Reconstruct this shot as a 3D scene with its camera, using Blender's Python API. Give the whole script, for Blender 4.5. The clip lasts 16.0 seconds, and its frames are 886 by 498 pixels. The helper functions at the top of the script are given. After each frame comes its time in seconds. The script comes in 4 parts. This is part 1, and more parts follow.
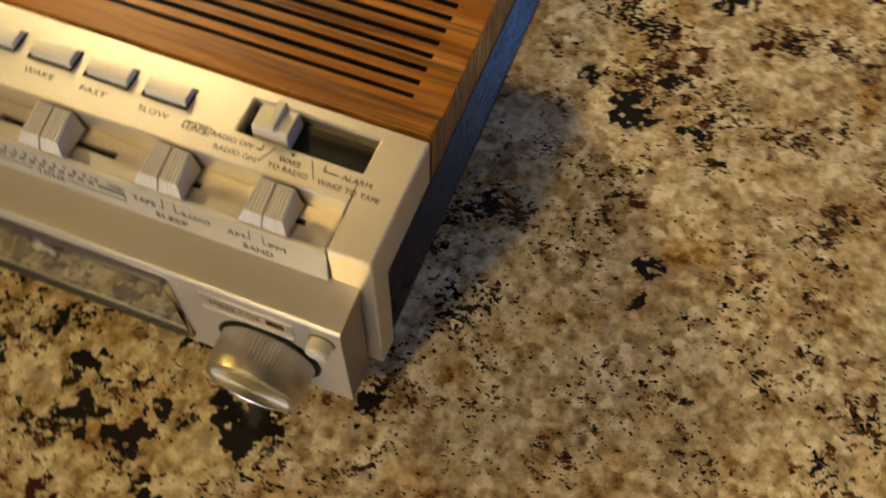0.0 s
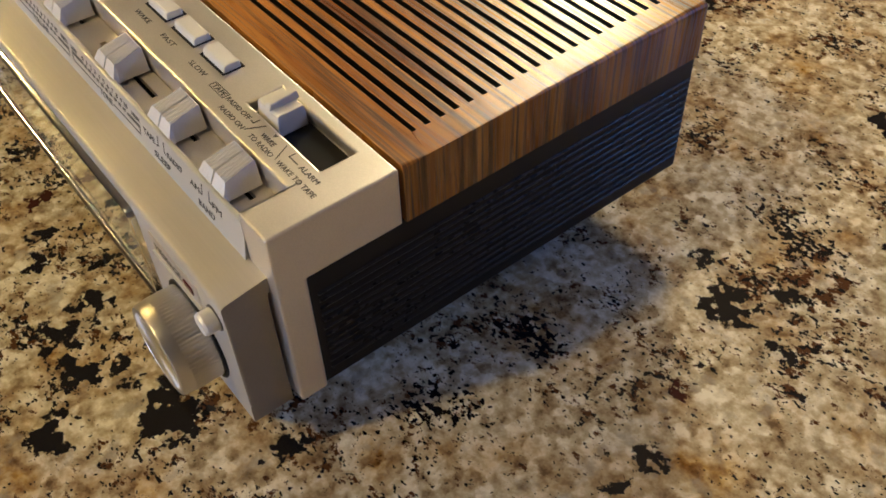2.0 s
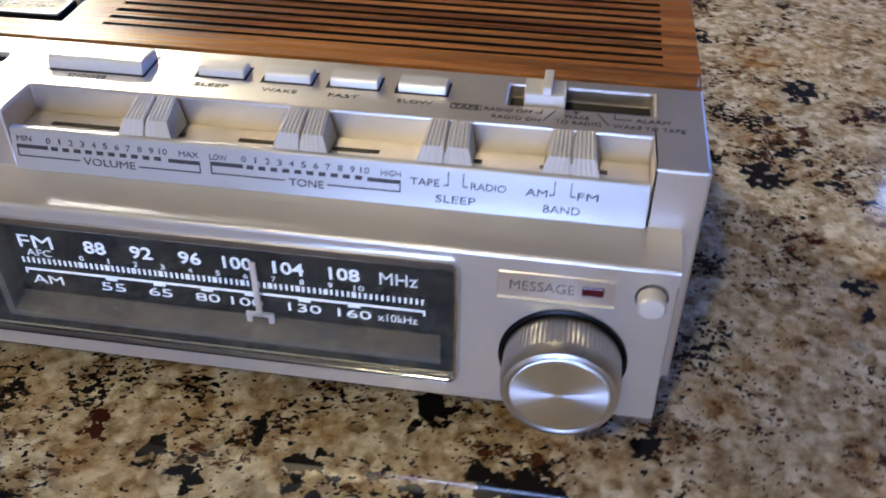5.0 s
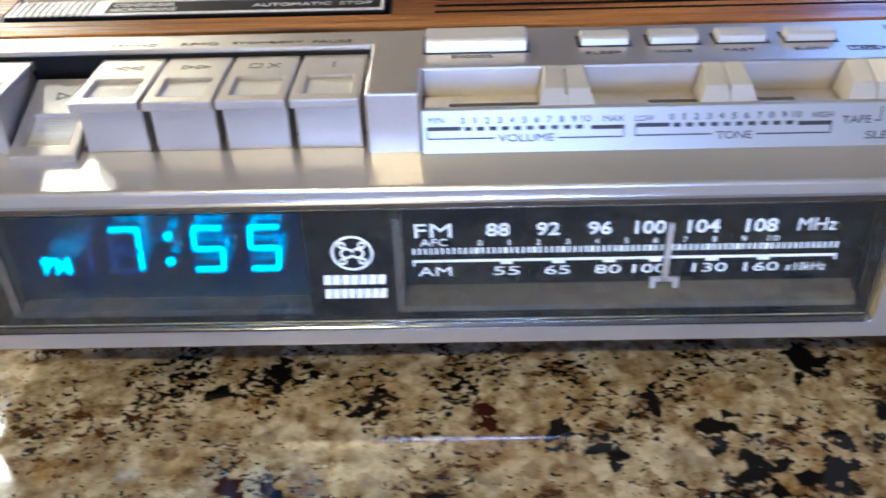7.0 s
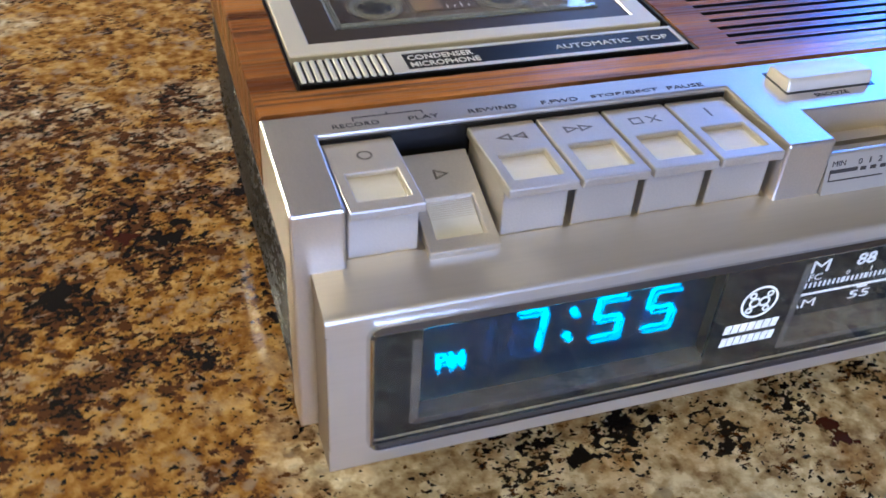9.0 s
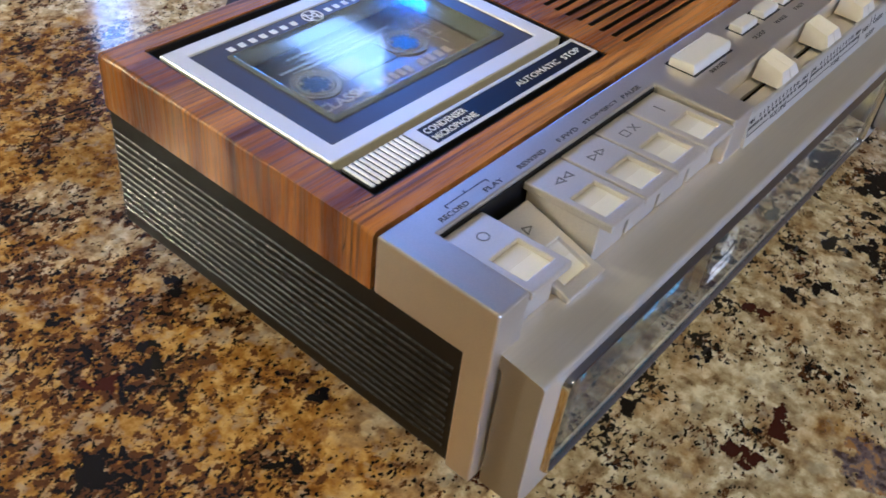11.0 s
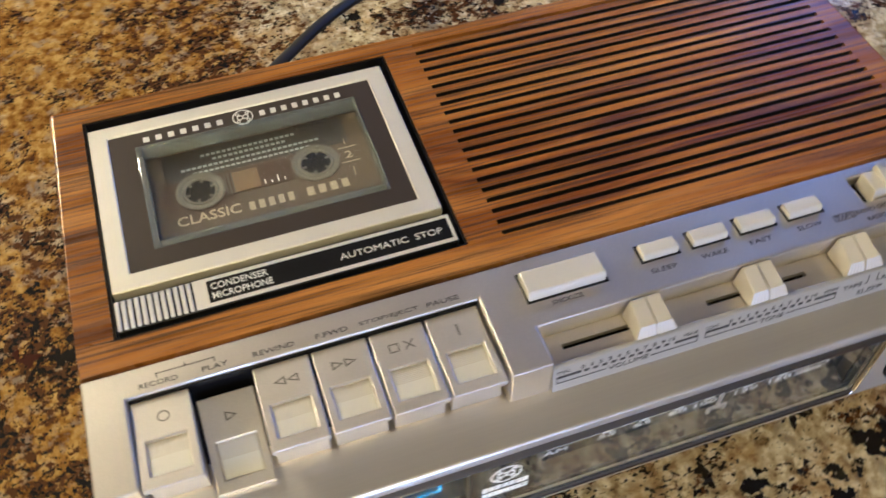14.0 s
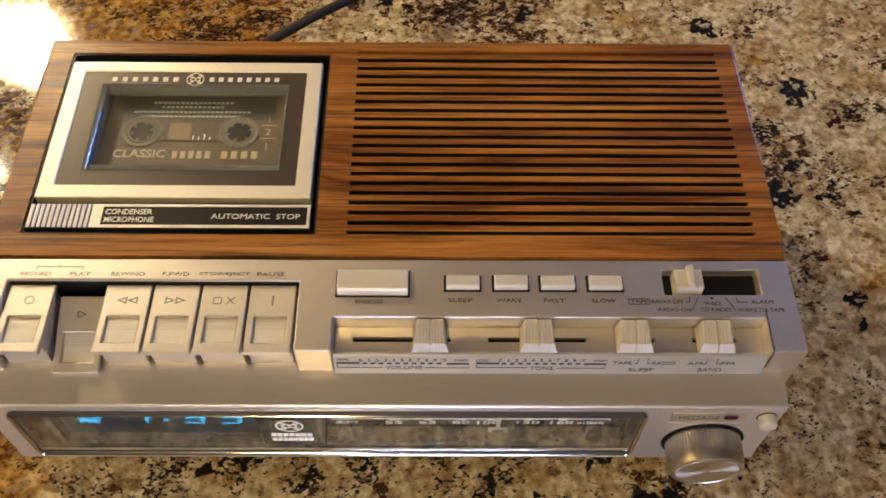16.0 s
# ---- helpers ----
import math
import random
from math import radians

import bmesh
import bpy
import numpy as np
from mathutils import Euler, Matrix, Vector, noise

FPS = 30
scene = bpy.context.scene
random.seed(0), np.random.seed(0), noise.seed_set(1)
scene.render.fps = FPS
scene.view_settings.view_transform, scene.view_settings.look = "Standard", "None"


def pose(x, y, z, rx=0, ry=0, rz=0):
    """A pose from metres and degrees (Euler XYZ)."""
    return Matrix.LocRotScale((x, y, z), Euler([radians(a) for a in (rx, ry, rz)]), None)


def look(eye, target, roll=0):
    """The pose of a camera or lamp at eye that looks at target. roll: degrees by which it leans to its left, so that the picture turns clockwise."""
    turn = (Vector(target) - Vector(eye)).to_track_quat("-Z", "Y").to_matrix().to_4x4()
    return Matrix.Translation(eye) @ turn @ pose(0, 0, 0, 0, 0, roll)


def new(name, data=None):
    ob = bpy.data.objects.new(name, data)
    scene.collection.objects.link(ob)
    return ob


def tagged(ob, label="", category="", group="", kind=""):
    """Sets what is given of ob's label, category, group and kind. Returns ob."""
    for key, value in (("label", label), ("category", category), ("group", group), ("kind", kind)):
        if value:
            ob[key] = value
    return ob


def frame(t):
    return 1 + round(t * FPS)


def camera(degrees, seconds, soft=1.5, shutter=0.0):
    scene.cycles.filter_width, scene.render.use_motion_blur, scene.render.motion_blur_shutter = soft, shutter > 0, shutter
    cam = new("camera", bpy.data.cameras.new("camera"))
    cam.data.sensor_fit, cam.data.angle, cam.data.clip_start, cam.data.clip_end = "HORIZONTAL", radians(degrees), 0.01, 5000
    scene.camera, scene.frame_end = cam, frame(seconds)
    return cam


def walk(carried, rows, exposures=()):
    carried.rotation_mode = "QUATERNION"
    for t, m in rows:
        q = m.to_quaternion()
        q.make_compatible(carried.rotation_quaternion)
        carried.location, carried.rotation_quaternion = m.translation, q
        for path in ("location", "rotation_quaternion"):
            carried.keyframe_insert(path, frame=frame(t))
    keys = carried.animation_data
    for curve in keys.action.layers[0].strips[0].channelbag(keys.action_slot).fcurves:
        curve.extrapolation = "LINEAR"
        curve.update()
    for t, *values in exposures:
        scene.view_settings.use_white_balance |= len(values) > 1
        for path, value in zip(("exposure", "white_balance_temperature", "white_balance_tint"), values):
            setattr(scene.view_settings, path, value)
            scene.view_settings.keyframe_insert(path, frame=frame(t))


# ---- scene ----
cam = camera(50.94, 16.0, 1.65, 0.45)
ROWS = [
    (0, 0.3651, -0.1325, 0.2952, 27.95, -0.72, 21.09),
    (0.5, 0.4195, -0.1290, 0.2622, 32.92, 1.89, 35.80),
    (1, 0.4483, -0.1074, 0.2496, 38.86, 0.92, 46.14),
    (1.5, 0.4621, -0.0953, 0.2500, 42.42, 2.07, 51.01),
    (2, 0.4625, -0.0987, 0.2476, 43.31, 1.56, 51.58),
    (2.5, 0.4556, -0.1104, 0.2522, 43.67, 1.07, 51.14),
    (3, 0.4390, -0.1303, 0.2552, 44.48, 1.97, 49.25),
    (5.5, 0.2437, -0.2446, 0.1943, 52.90, -0.15, 2.62),
    (6, 0.2130, -0.2549, 0.1865, 53.74, 0.13, 0.83),
    (6.5, 0.1718, -0.2541, 0.1844, 55.11, -0.56, -0.80),
    (7, 0.1472, -0.2479, 0.1904, 54.31, 1.51, 0.39),
    (7.5, 0.0966, -0.2424, 0.1868, 55.24, 0.15, -2.77),
    (8, 0.0582, -0.2360, 0.1858, 55.74, 0.12, -3.72),
    (8.5, 0.0173, -0.2178, 0.1950, 53.24, -1.44, -9.01),
    (11, -0.1358, -0.1181, 0.2427, 48.77, -5.51, -49.71),
    (11.5, -0.1469, -0.1091, 0.2518, 47.92, -5.80, -50.65),
    (12, -0.1415, -0.1125, 0.2757, 44.60, -6.45, -50.93),
    (12.5, -0.1144, -0.1131, 0.3045, 40.89, -7.33, -49.02),
    (13, -0.0683, -0.1216, 0.3119, 39.63, -8.27, -44.96),
    (13.5, -0.0146, -0.1388, 0.3211, 37.79, -4.92, -32.54),
    (14, 0.0598, -0.1648, 0.3343, 37.23, 0.19, -18.83),
    (14.5, 0.1115, -0.1740, 0.3478, 36.21, 0.22, -10.20),
    (15, 0.1600, -0.1909, 0.3603, 34.42, 0.32, -2.30),
    (15.5, 0.1835, -0.2010, 0.3837, 34.60, -0.66, -0.55),
    (16, 0.1743, -0.1981, 0.3925, 33.70, -0.69, -0.20),
]
EXPOSURES = [(0.0, 0.78, 7100, 4), (0.6, 0.83, 6900, 5), (1.5, 1.05, 5850, 8), (3.0, 1.15, 5450, 11), (5.3, 0.75, 4450, 16), (6.5, 0.92, 4400, 15), (7.4, 0.96, 4480, 12), (8.5, 0.98, 4480, 13),
             (11.0, 1.04, 4500, 11), (12.5, 1.38, 4250, 11), (14.0, 1.06, 4900, 10), (16.0, 0.68, 5900, 14)]
walk(cam, [(t, pose(x, y, z, rx, ry, rz)) for t, x, y, z, rx, ry, rz in ROWS], EXPOSURES)

# ---- world, daylight and lamps ----
world = bpy.data.worlds.new("sky")
scene.world = world
world.use_nodes = True
wn = world.node_tree
sky = wn.nodes.new("ShaderNodeTexSky")
sky.sky_type, sky.sun_disc = "NISHITA", False
sky.sun_elevation, sky.sun_rotation = radians(35), radians(40)
wn.links.new(sky.outputs[0], wn.nodes["Background"].inputs[0])
wn.nodes["Background"].inputs[1].default_value = 0.12


def area_lamp(name, eye, target, sx, sy, watts, colour):
    d = bpy.data.lights.new(name, "AREA")
    d.shape, d.size, d.size_y, d.energy, d.color = "RECTANGLE", sx, sy, watts, colour
    ob = new(name, d)
    ob.matrix_world = look(eye, target)
    return ob


WARM = (1.0, 0.69, 0.245)
SKY_BLUE = (0.07, 0.29, 1.0)
area_lamp("window_light_south", (0.15, -2.49, 0.20), (0.15, 0.0, 0.20), 0.46, 0.66, 10.5, (0.84, 0.86, 1.0))
area_lamp("window_light_north_east", (1.45, 1.25, 0.83), (0.0, 1.25, 0.83), 0.20, 0.25, 3.3, SKY_BLUE)


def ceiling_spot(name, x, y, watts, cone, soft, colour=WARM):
    """An unseen spot assumed at the ceiling, placed from shadows and highlights, turned towards the counter."""
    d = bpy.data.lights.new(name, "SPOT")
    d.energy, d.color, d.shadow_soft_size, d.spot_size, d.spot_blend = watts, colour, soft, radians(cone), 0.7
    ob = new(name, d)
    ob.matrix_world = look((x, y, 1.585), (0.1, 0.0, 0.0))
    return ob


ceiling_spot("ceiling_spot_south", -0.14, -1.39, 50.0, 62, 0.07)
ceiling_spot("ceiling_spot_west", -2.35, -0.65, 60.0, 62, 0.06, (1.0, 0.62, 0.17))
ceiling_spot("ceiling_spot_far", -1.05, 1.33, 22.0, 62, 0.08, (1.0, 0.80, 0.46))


# ---- materials ----
def nodes_of(name):
    m = bpy.data.materials.new(name)
    m.use_nodes = True
    nt = m.node_tree
    return m, nt, nt.nodes["Principled BSDF"], lambda kind: nt.nodes.new("ShaderNode" + kind), nt.links.new


def position(nt, sx=1.0, sy=1.0, sz=1.0):
    g = nt.nodes.new("ShaderNodeNewGeometry")
    mp = nt.nodes.new("ShaderNodeMapping")
    mp.inputs["Scale"].default_value = (sx, sy, sz)
    nt.links.new(g.outputs["Position"], mp.inputs["Vector"])
    return mp.outputs[0]


def ramp(nt, src, stops, mode="LINEAR"):
    r = nt.nodes.new("ShaderNodeValToRGB")
    r.color_ramp.interpolation = mode
    while len(r.color_ramp.elements) < len(stops):
        r.color_ramp.elements.new(0.5)
    for e, (p, c) in zip(r.color_ramp.elements, stops):
        e.position = p
        e.color = (c, c, c, 1) if isinstance(c, (int, float)) else (*c, 1)
    nt.links.new(src, r.inputs[0])
    return r.outputs[0]


def mixed(nt, fac, a, b, blend="MIX"):
    m = nt.nodes.new("ShaderNodeMix")
    m.data_type, m.blend_type = "RGBA", blend
    for sock, v in ((m.inputs[0], fac), (m.inputs[6], a), (m.inputs[7], b)):
        if isinstance(v, (int, float)):
            sock.default_value = v
        elif isinstance(v, tuple):
            sock.default_value = (*v, 1)
        else:
            nt.links.new(v, sock)
    return m.outputs[2]


def noise_tex(nt, vec, scale, detail=4.0, rough=0.55):
    n = nt.nodes.new("ShaderNodeTexNoise")
    n.inputs["Scale"].default_value, n.inputs["Detail"].default_value, n.inputs["Roughness"].default_value = scale, detail, rough
    nt.links.new(vec, n.inputs["Vector"])
    return n


def bump(nt, bsdf, src, dist, strength=1.0):
    b = nt.nodes.new("ShaderNodeBump")
    b.inputs["Distance"].default_value, b.inputs["Strength"].default_value = dist, strength
    nt.links.new(src, b.inputs["Height"])
    nt.links.new(b.outputs[0], bsdf.inputs["Normal"])


def surface(name, colour, rough=0.4, metal=0.0, vary=0.08, grain=900.0, relief=0.00002, coat=0.0, stretch=(1, 1, 1), spec=0.5):
    """A plain painted, moulded or metal surface with fine grain and faint large unevenness."""
    m, nt, b, N, L = nodes_of(name)
    v = position(nt, *stretch)
    fine, large = noise_tex(nt, v, grain, 3.0), noise_tex(nt, position(nt), 28.0, 3.0)
    both = mixed(nt, 0.5, fine.outputs[0], large.outputs[0])
    col = ramp(nt, both, [(0.3, tuple(c * (1 - vary) for c in colour)), (0.7, tuple(min(1, c * (1 + vary)) for c in colour))])
    L(col, b.inputs["Base Color"])
    L(ramp(nt, both, [(0.3, max(0.02, rough * 0.85)), (0.7, min(1, rough * 1.15))]), b.inputs["Roughness"])
    b.inputs["Metallic"].default_value = metal
    b.inputs["Coat Weight"].default_value = coat
    b.inputs["Specular IOR Level"].default_value = spec
    bump(nt, b, fine.outputs[0], relief)
    return m


SILVER = surface("silver_paint", (0.76, 0.715, 0.665), 0.36, 0.86, 0.10, 2200.0, 0.00001)
SILVER_BRUSHED = surface("brushed_silver", (0.70, 0.672, 0.64), 0.33, 0.62, 0.05, 1500.0, 0.0000006, stretch=(0.03, 1, 1))
SILVER_LIGHT = surface("light_silver", (0.58, 0.57, 0.55), 0.38, 0.5, 0.04, 2200.0, 0.00001)
KEY_GREY = surface("key_silver", (0.67, 0.635, 0.595), 0.42, 0.62, 0.12, 2200.0, 0.00001)
KNOB_METAL = surface("polished_knob", (0.62, 0.60, 0.57), 0.36, 1.0, 0.04, 900.0, 0.000002)
PAD = surface("pale_pad", (0.88, 0.88, 0.88), 0.42, 0.25, 0.05, 2000.0, 0.00001)
FRAME_CHROME = surface("polished_chrome", (0.72, 0.72, 0.72), 0.11, 1.0, 0.03, 400.0, 0.000001)
DIAL_SIDE = surface("dark_dial_end", (0.30, 0.265, 0.215), 0.40, 0.45, 0.10, 2200.0, 0.00001)
FRAME_WHITE = surface("door_frame_silver", (0.80, 0.78, 0.74), 0.42, 0.35, 0.04, 1800.0, 0.00001)
BLACK = surface("black_plastic", (0.006, 0.006, 0.007), 0.32, 0.0, 0.3, 1500.0, 0.00001, spec=0.3)
CASE_BLACK = surface("charcoal_case", (0.011, 0.010, 0.0092), 0.45, 0.0, 0.25, 300.0, 0.0, spec=0.2)
# Same plastic as the case, made lighter and glossier so the ribs show highlights.
RIB_BLACK = surface("charcoal_rib", (0.015, 0.0135, 0.012), 0.28, 0.0, 0.1, 300.0, 0.0, spec=0.40)
DOOR_DARK = surface("dark_brown_door", (0.058, 0.047, 0.041), 0.36, 0.2, 0.03, 400.0, 0.0)
MASK_DARK = surface("smoked_mask", (0.0035, 0.0035, 0.0045), 0.35, 0.0, 0.2, spec=0.15)
LEDGE = surface("bronze_ledge", (0.11, 0.10, 0.088), 0.35, 0.5, 0.1)
LEDGE_DARK = surface("dark_ledge", (0.035, 0.035, 0.04), 0.4, 0.2, 0.1)
SIGN = surface("grey_print", (0.20, 0.185, 0.165), 0.4, 0.4, 0.1)
INK_DARK = surface("dark_ink", (0.05, 0.045, 0.045), 0.5, 0.0, 0.1)
INK_WHITE = surface("white_ink", (0.88, 0.88, 0.86), 0.5, 0.0, 0.03)
TAPE_INK = surface("gold_print", (0.34, 0.285, 0.215), 0.5, 0.0, 0.08)
BUTTON = surface("pale_button", (0.78, 0.765, 0.74), 0.35, 0.25, 0.04, 2000.0, 0.00001)
SLIDER = surface("pale_slider", (0.66, 0.63, 0.58), 0.42, 0.15, 0.05, 2000.0, 0.00001)
RUBBER = surface("black_rubber", (0.012, 0.012, 0.012), 0.6, 0.0, 0.2)
LED_RED = surface("dark_red_lens", (0.07, 0.006, 0.012), 0.15, 0.0, 0.1)
TAPE_BROWN = surface("brown_tape", (0.055, 0.035, 0.025), 0.35, 0.0, 0.15)
TAPE_TAN = surface("tan_liner", (0.17, 0.115, 0.07), 0.4, 0.0, 0.12)
LABEL_DARK = surface("dark_smoky_label", (0.045, 0.042, 0.040), 0.3, 0.0, 0.1)
PRINT_BLUE = surface("pale_blue_print", (0.36, 0.40, 0.43), 0.5, 0.0, 0.05)
SHELL = surface("smoky_cassette_shell", (0.115, 0.096, 0.080), 0.25, 0.0, 0.12)
HUB_CLEAR = surface("clear_hub", (0.15, 0.143, 0.13), 0.12, 0.0, 0.1)
WALL_PAINT = surface("wall_paint", (0.16, 0.125, 0.09), 0.7, 0.0, 0.06, 60.0, 0.0004)
CEILING_PAINT = surface("ceiling_paint", (0.22, 0.19, 0.155), 0.8, 0.0, 0.04, 80.0, 0.0003)
FLOOR_WOOD = surface("floor_wood", (0.11, 0.066, 0.034), 0.4, 0.0, 0.25, 40.0, 0.0003, stretch=(0.1, 1, 1))
CABINET = surface("cabinet_paint", (0.30, 0.20, 0.12), 0.5, 0.0, 0.1, 60.0, 0.0002)


def make_spun():
    """Aluminium turned on a lathe: the shine runs out from the centre."""
    m, nt, b, N, L = nodes_of("spun_aluminium")
    around = N("Tangent")
    around.direction_type, around.axis = "RADIAL", "Y"
    L(around.outputs[0], b.inputs["Tangent"])
    b.inputs["Base Color"].default_value = (0.86, 0.875, 0.89, 1)
    b.inputs["Metallic"].default_value, b.inputs["Roughness"].default_value, b.inputs["Anisotropic"].default_value = 1.0, 0.34, 0.85
    return m


SPUN = make_spun()


def glass(name, tint, rough=0.02, ior=1.42):
    m, nt, b, N, L = nodes_of(name)
    b.inputs["Base Color"].default_value = (*tint, 1)
    b.inputs["Transmission Weight"].default_value, b.inputs["IOR"].default_value, b.inputs["Roughness"].default_value = 1.0, ior, rough
    return m


def hazed(m, share):
    """A faint pale-cyan film mixed into a clear pane to stand for its milky glare."""
    nt = m.node_tree
    film, mix = nt.nodes.new("ShaderNodeBsdfDiffuse"), nt.nodes.new("ShaderNodeMixShader")
    film.inputs[0].default_value = (0.60, 0.78, 0.85, 1)
    mix.inputs[0].default_value = share
    nt.links.new(nt.nodes["Principled BSDF"].outputs[0], mix.inputs[1])
    nt.links.new(film.outputs[0], mix.inputs[2])
    nt.links.new(mix.outputs[0], nt.nodes["Material Output"].inputs[0])
    return m


GLASS = hazed(glass("clear_glass", (0.97, 0.99, 1.0), 0.03, 1.42), 0.010)
LENS = glass("clear_acrylic", (0.95, 0.98, 0.98), 0.05)
EDGE_CLEAR = glass("clear_acrylic_edge", (0.90, 0.97, 0.96), 0.04)
EDGE_CLEAR.node_tree.nodes["Principled BSDF"].inputs["Transmission Weight"].default_value = 0.86


def glowing(name, colour, strength):
    m, nt, b, N, L = nodes_of(name)
    b.inputs["Base Color"].default_value = (0.02, 0.03, 0.04, 1)
    b.inputs["Emission Color"].default_value, b.inputs["Emission Strength"].default_value = (*colour, 1), strength
    return m


VFD = glowing("lit_segment", (0.10, 0.78, 0.90), 3.2)


def haze_filter(name, tint, share, rough):
    """A clear sheet of which a share scatters what passes it, added to give lights behind it a halo."""
    m, nt, b, N, L = nodes_of(name)
    clear, blur, mix = N("BsdfTransparent"), N("BsdfRefraction"), N("MixShader")
    clear.inputs[0].default_value = blur.inputs[0].default_value = (*tint, 1)
    blur.inputs["Roughness"].default_value, blur.inputs["IOR"].default_value = rough, 1.5
    mix.inputs[0].default_value = share
    L(clear.outputs[0], mix.inputs[1])
    L(blur.outputs[0], mix.inputs[2])
    L(mix.outputs[0], nt.nodes["Material Output"].inputs[0])
    return m


HALO_SHEET = haze_filter("blue_green_halo", (0.62, 0.80, 0.95), 0.42, 0.32)
PANEL_BLUE = surface("dark_blue_panel", (0.003, 0.006, 0.018), 0.4, 0.0, 0.2, spec=0.3)
VFD_OFF = surface("unlit_segment", (0.020, 0.055, 0.160), 0.5, 0.0, 0.1)
BULB = glowing("warm_bulb", (1.0, 0.72, 0.34), 155.0)
DAYLIGHT = glowing("bright_sky_backdrop", (0.46, 0.62, 1.0), 4.0)


def make_wood():
    m, nt, b, N, L = nodes_of("walnut_veneer")
    warp = noise_tex(nt, position(nt, 9, 22, 9), 1.0, 2.0)
    add = N("VectorMath")
    add.operation = "MULTIPLY_ADD"
    L(warp.outputs["Color"], add.inputs[0])
    add.inputs[1].default_value = (0.0, 1.6, 0.0)
    L(position(nt, 3.2, 62, 3.2), add.inputs[2])
    broad = noise_tex(nt, add.outputs[0], 1.0, 5.0, 0.6)
    fine = noise_tex(nt, position(nt, 14, 900, 14), 1.0, 4.0, 0.65)
    streak = noise_tex(nt, position(nt, 5, 260, 5), 1.0, 4.0, 0.6)
    pores = noise_tex(nt, position(nt, 60, 2600, 60), 1.0, 2.0, 0.5)
    col = ramp(nt, broad.outputs[0], [(0.32, (0.075, 0.021, 0.004)), (0.42, (0.21, 0.068, 0.012)), (0.52, (0.41, 0.168, 0.031)), (0.68, (0.58, 0.275, 0.066))])
    dark = ramp(nt, fine.outputs[0], [(0.38, 0.20), (0.53, 1.0)])
    col = mixed(nt, 0.88, col, dark, "MULTIPLY")
    col = mixed(nt, 0.8, col, ramp(nt, streak.outputs[0], [(0.36, 0.38), (0.47, 1.0)]), "MULTIPLY")
    col = mixed(nt, 0.5, col, ramp(nt, pores.outputs[0], [(0.32, 0.35), (0.42, 1.0)]), "MULTIPLY")
    L(col, b.inputs["Base Color"])
    L(ramp(nt, fine.outputs[0], [(0.3, 0.36), (0.6, 0.23)]), b.inputs["Roughness"])
    b.inputs["Specular IOR Level"].default_value = 0.34
    bump(nt, b, fine.outputs[0], 0.00004)
    return m


WOOD = make_wood()

# dark mineral blotches of the slab, the last also painting the radio's corner shadow: x, y, reach in millimetres
BLOTCHES = [(358, 100, 13), (369, 118, 7), (383, 96, 7), (382, 174, 12), (338, 112, 6), (383, 36, 6), (384, 20, 5), (338, 225, 10), (230, 235, 8), (145, 246, 8), (174, -71, 7),
            (184, -78, 6), (215, -71, 9), (225, -84, 9), (240, -87, 9), (251, -74, 8), (268, -67, 9), (278, -71, 12), (248, -44, 11), (258, -104, 10), (313, -97, 6), (199, -59, 6),
            (220, -86, 6), (94, -45, 8), (74, -53, 6), (4, 98, 5), (-25, 75, 9), (-37, 71, 5), (-62, 52, 9), (-21, 12, 5), (5, 26, 5), (-35, 113, 5), (309, -47, 8)]
GARNETS = [(104, -94, 7), (151, -64, 5), (224, -111, 6), (-41, 80, 5), (85, -92, 5), (17, -33, 5), (-43, -43, 6), (372, 60, 4), (400, 150, 5)]
VIOLETS = [(113, -124, 13), (146, -157, 18), (192, -154, 15), (168, -140, 9), (214, -165, 12)]
# broad veins rich in mica
MICA_VEINS = [(-45, 100, 110), (-60, 30, 70), (-110, 170, 90), (-15, -40, 25), (380, 140, 26), (60, 240, 80), (200, 235, 70)]
# bands of flecks; those at x 325 and 330 paint the radio's side shadow
FLECK_SHADE_BANDS = [(90, -50, 12), (118, -52, 15), (150, -52, 15), (182, -51, 15), (212, -50, 14), (60, -46, 14), (325, 0, 14), (330, 40, 12), (350, 150, 20)]
# gold feldspar ground, with the warm light left of the radio painted in
GOLD_ZONES = [(-90, 60, 150), (-40, -40, 60), (0, 250, 120)]


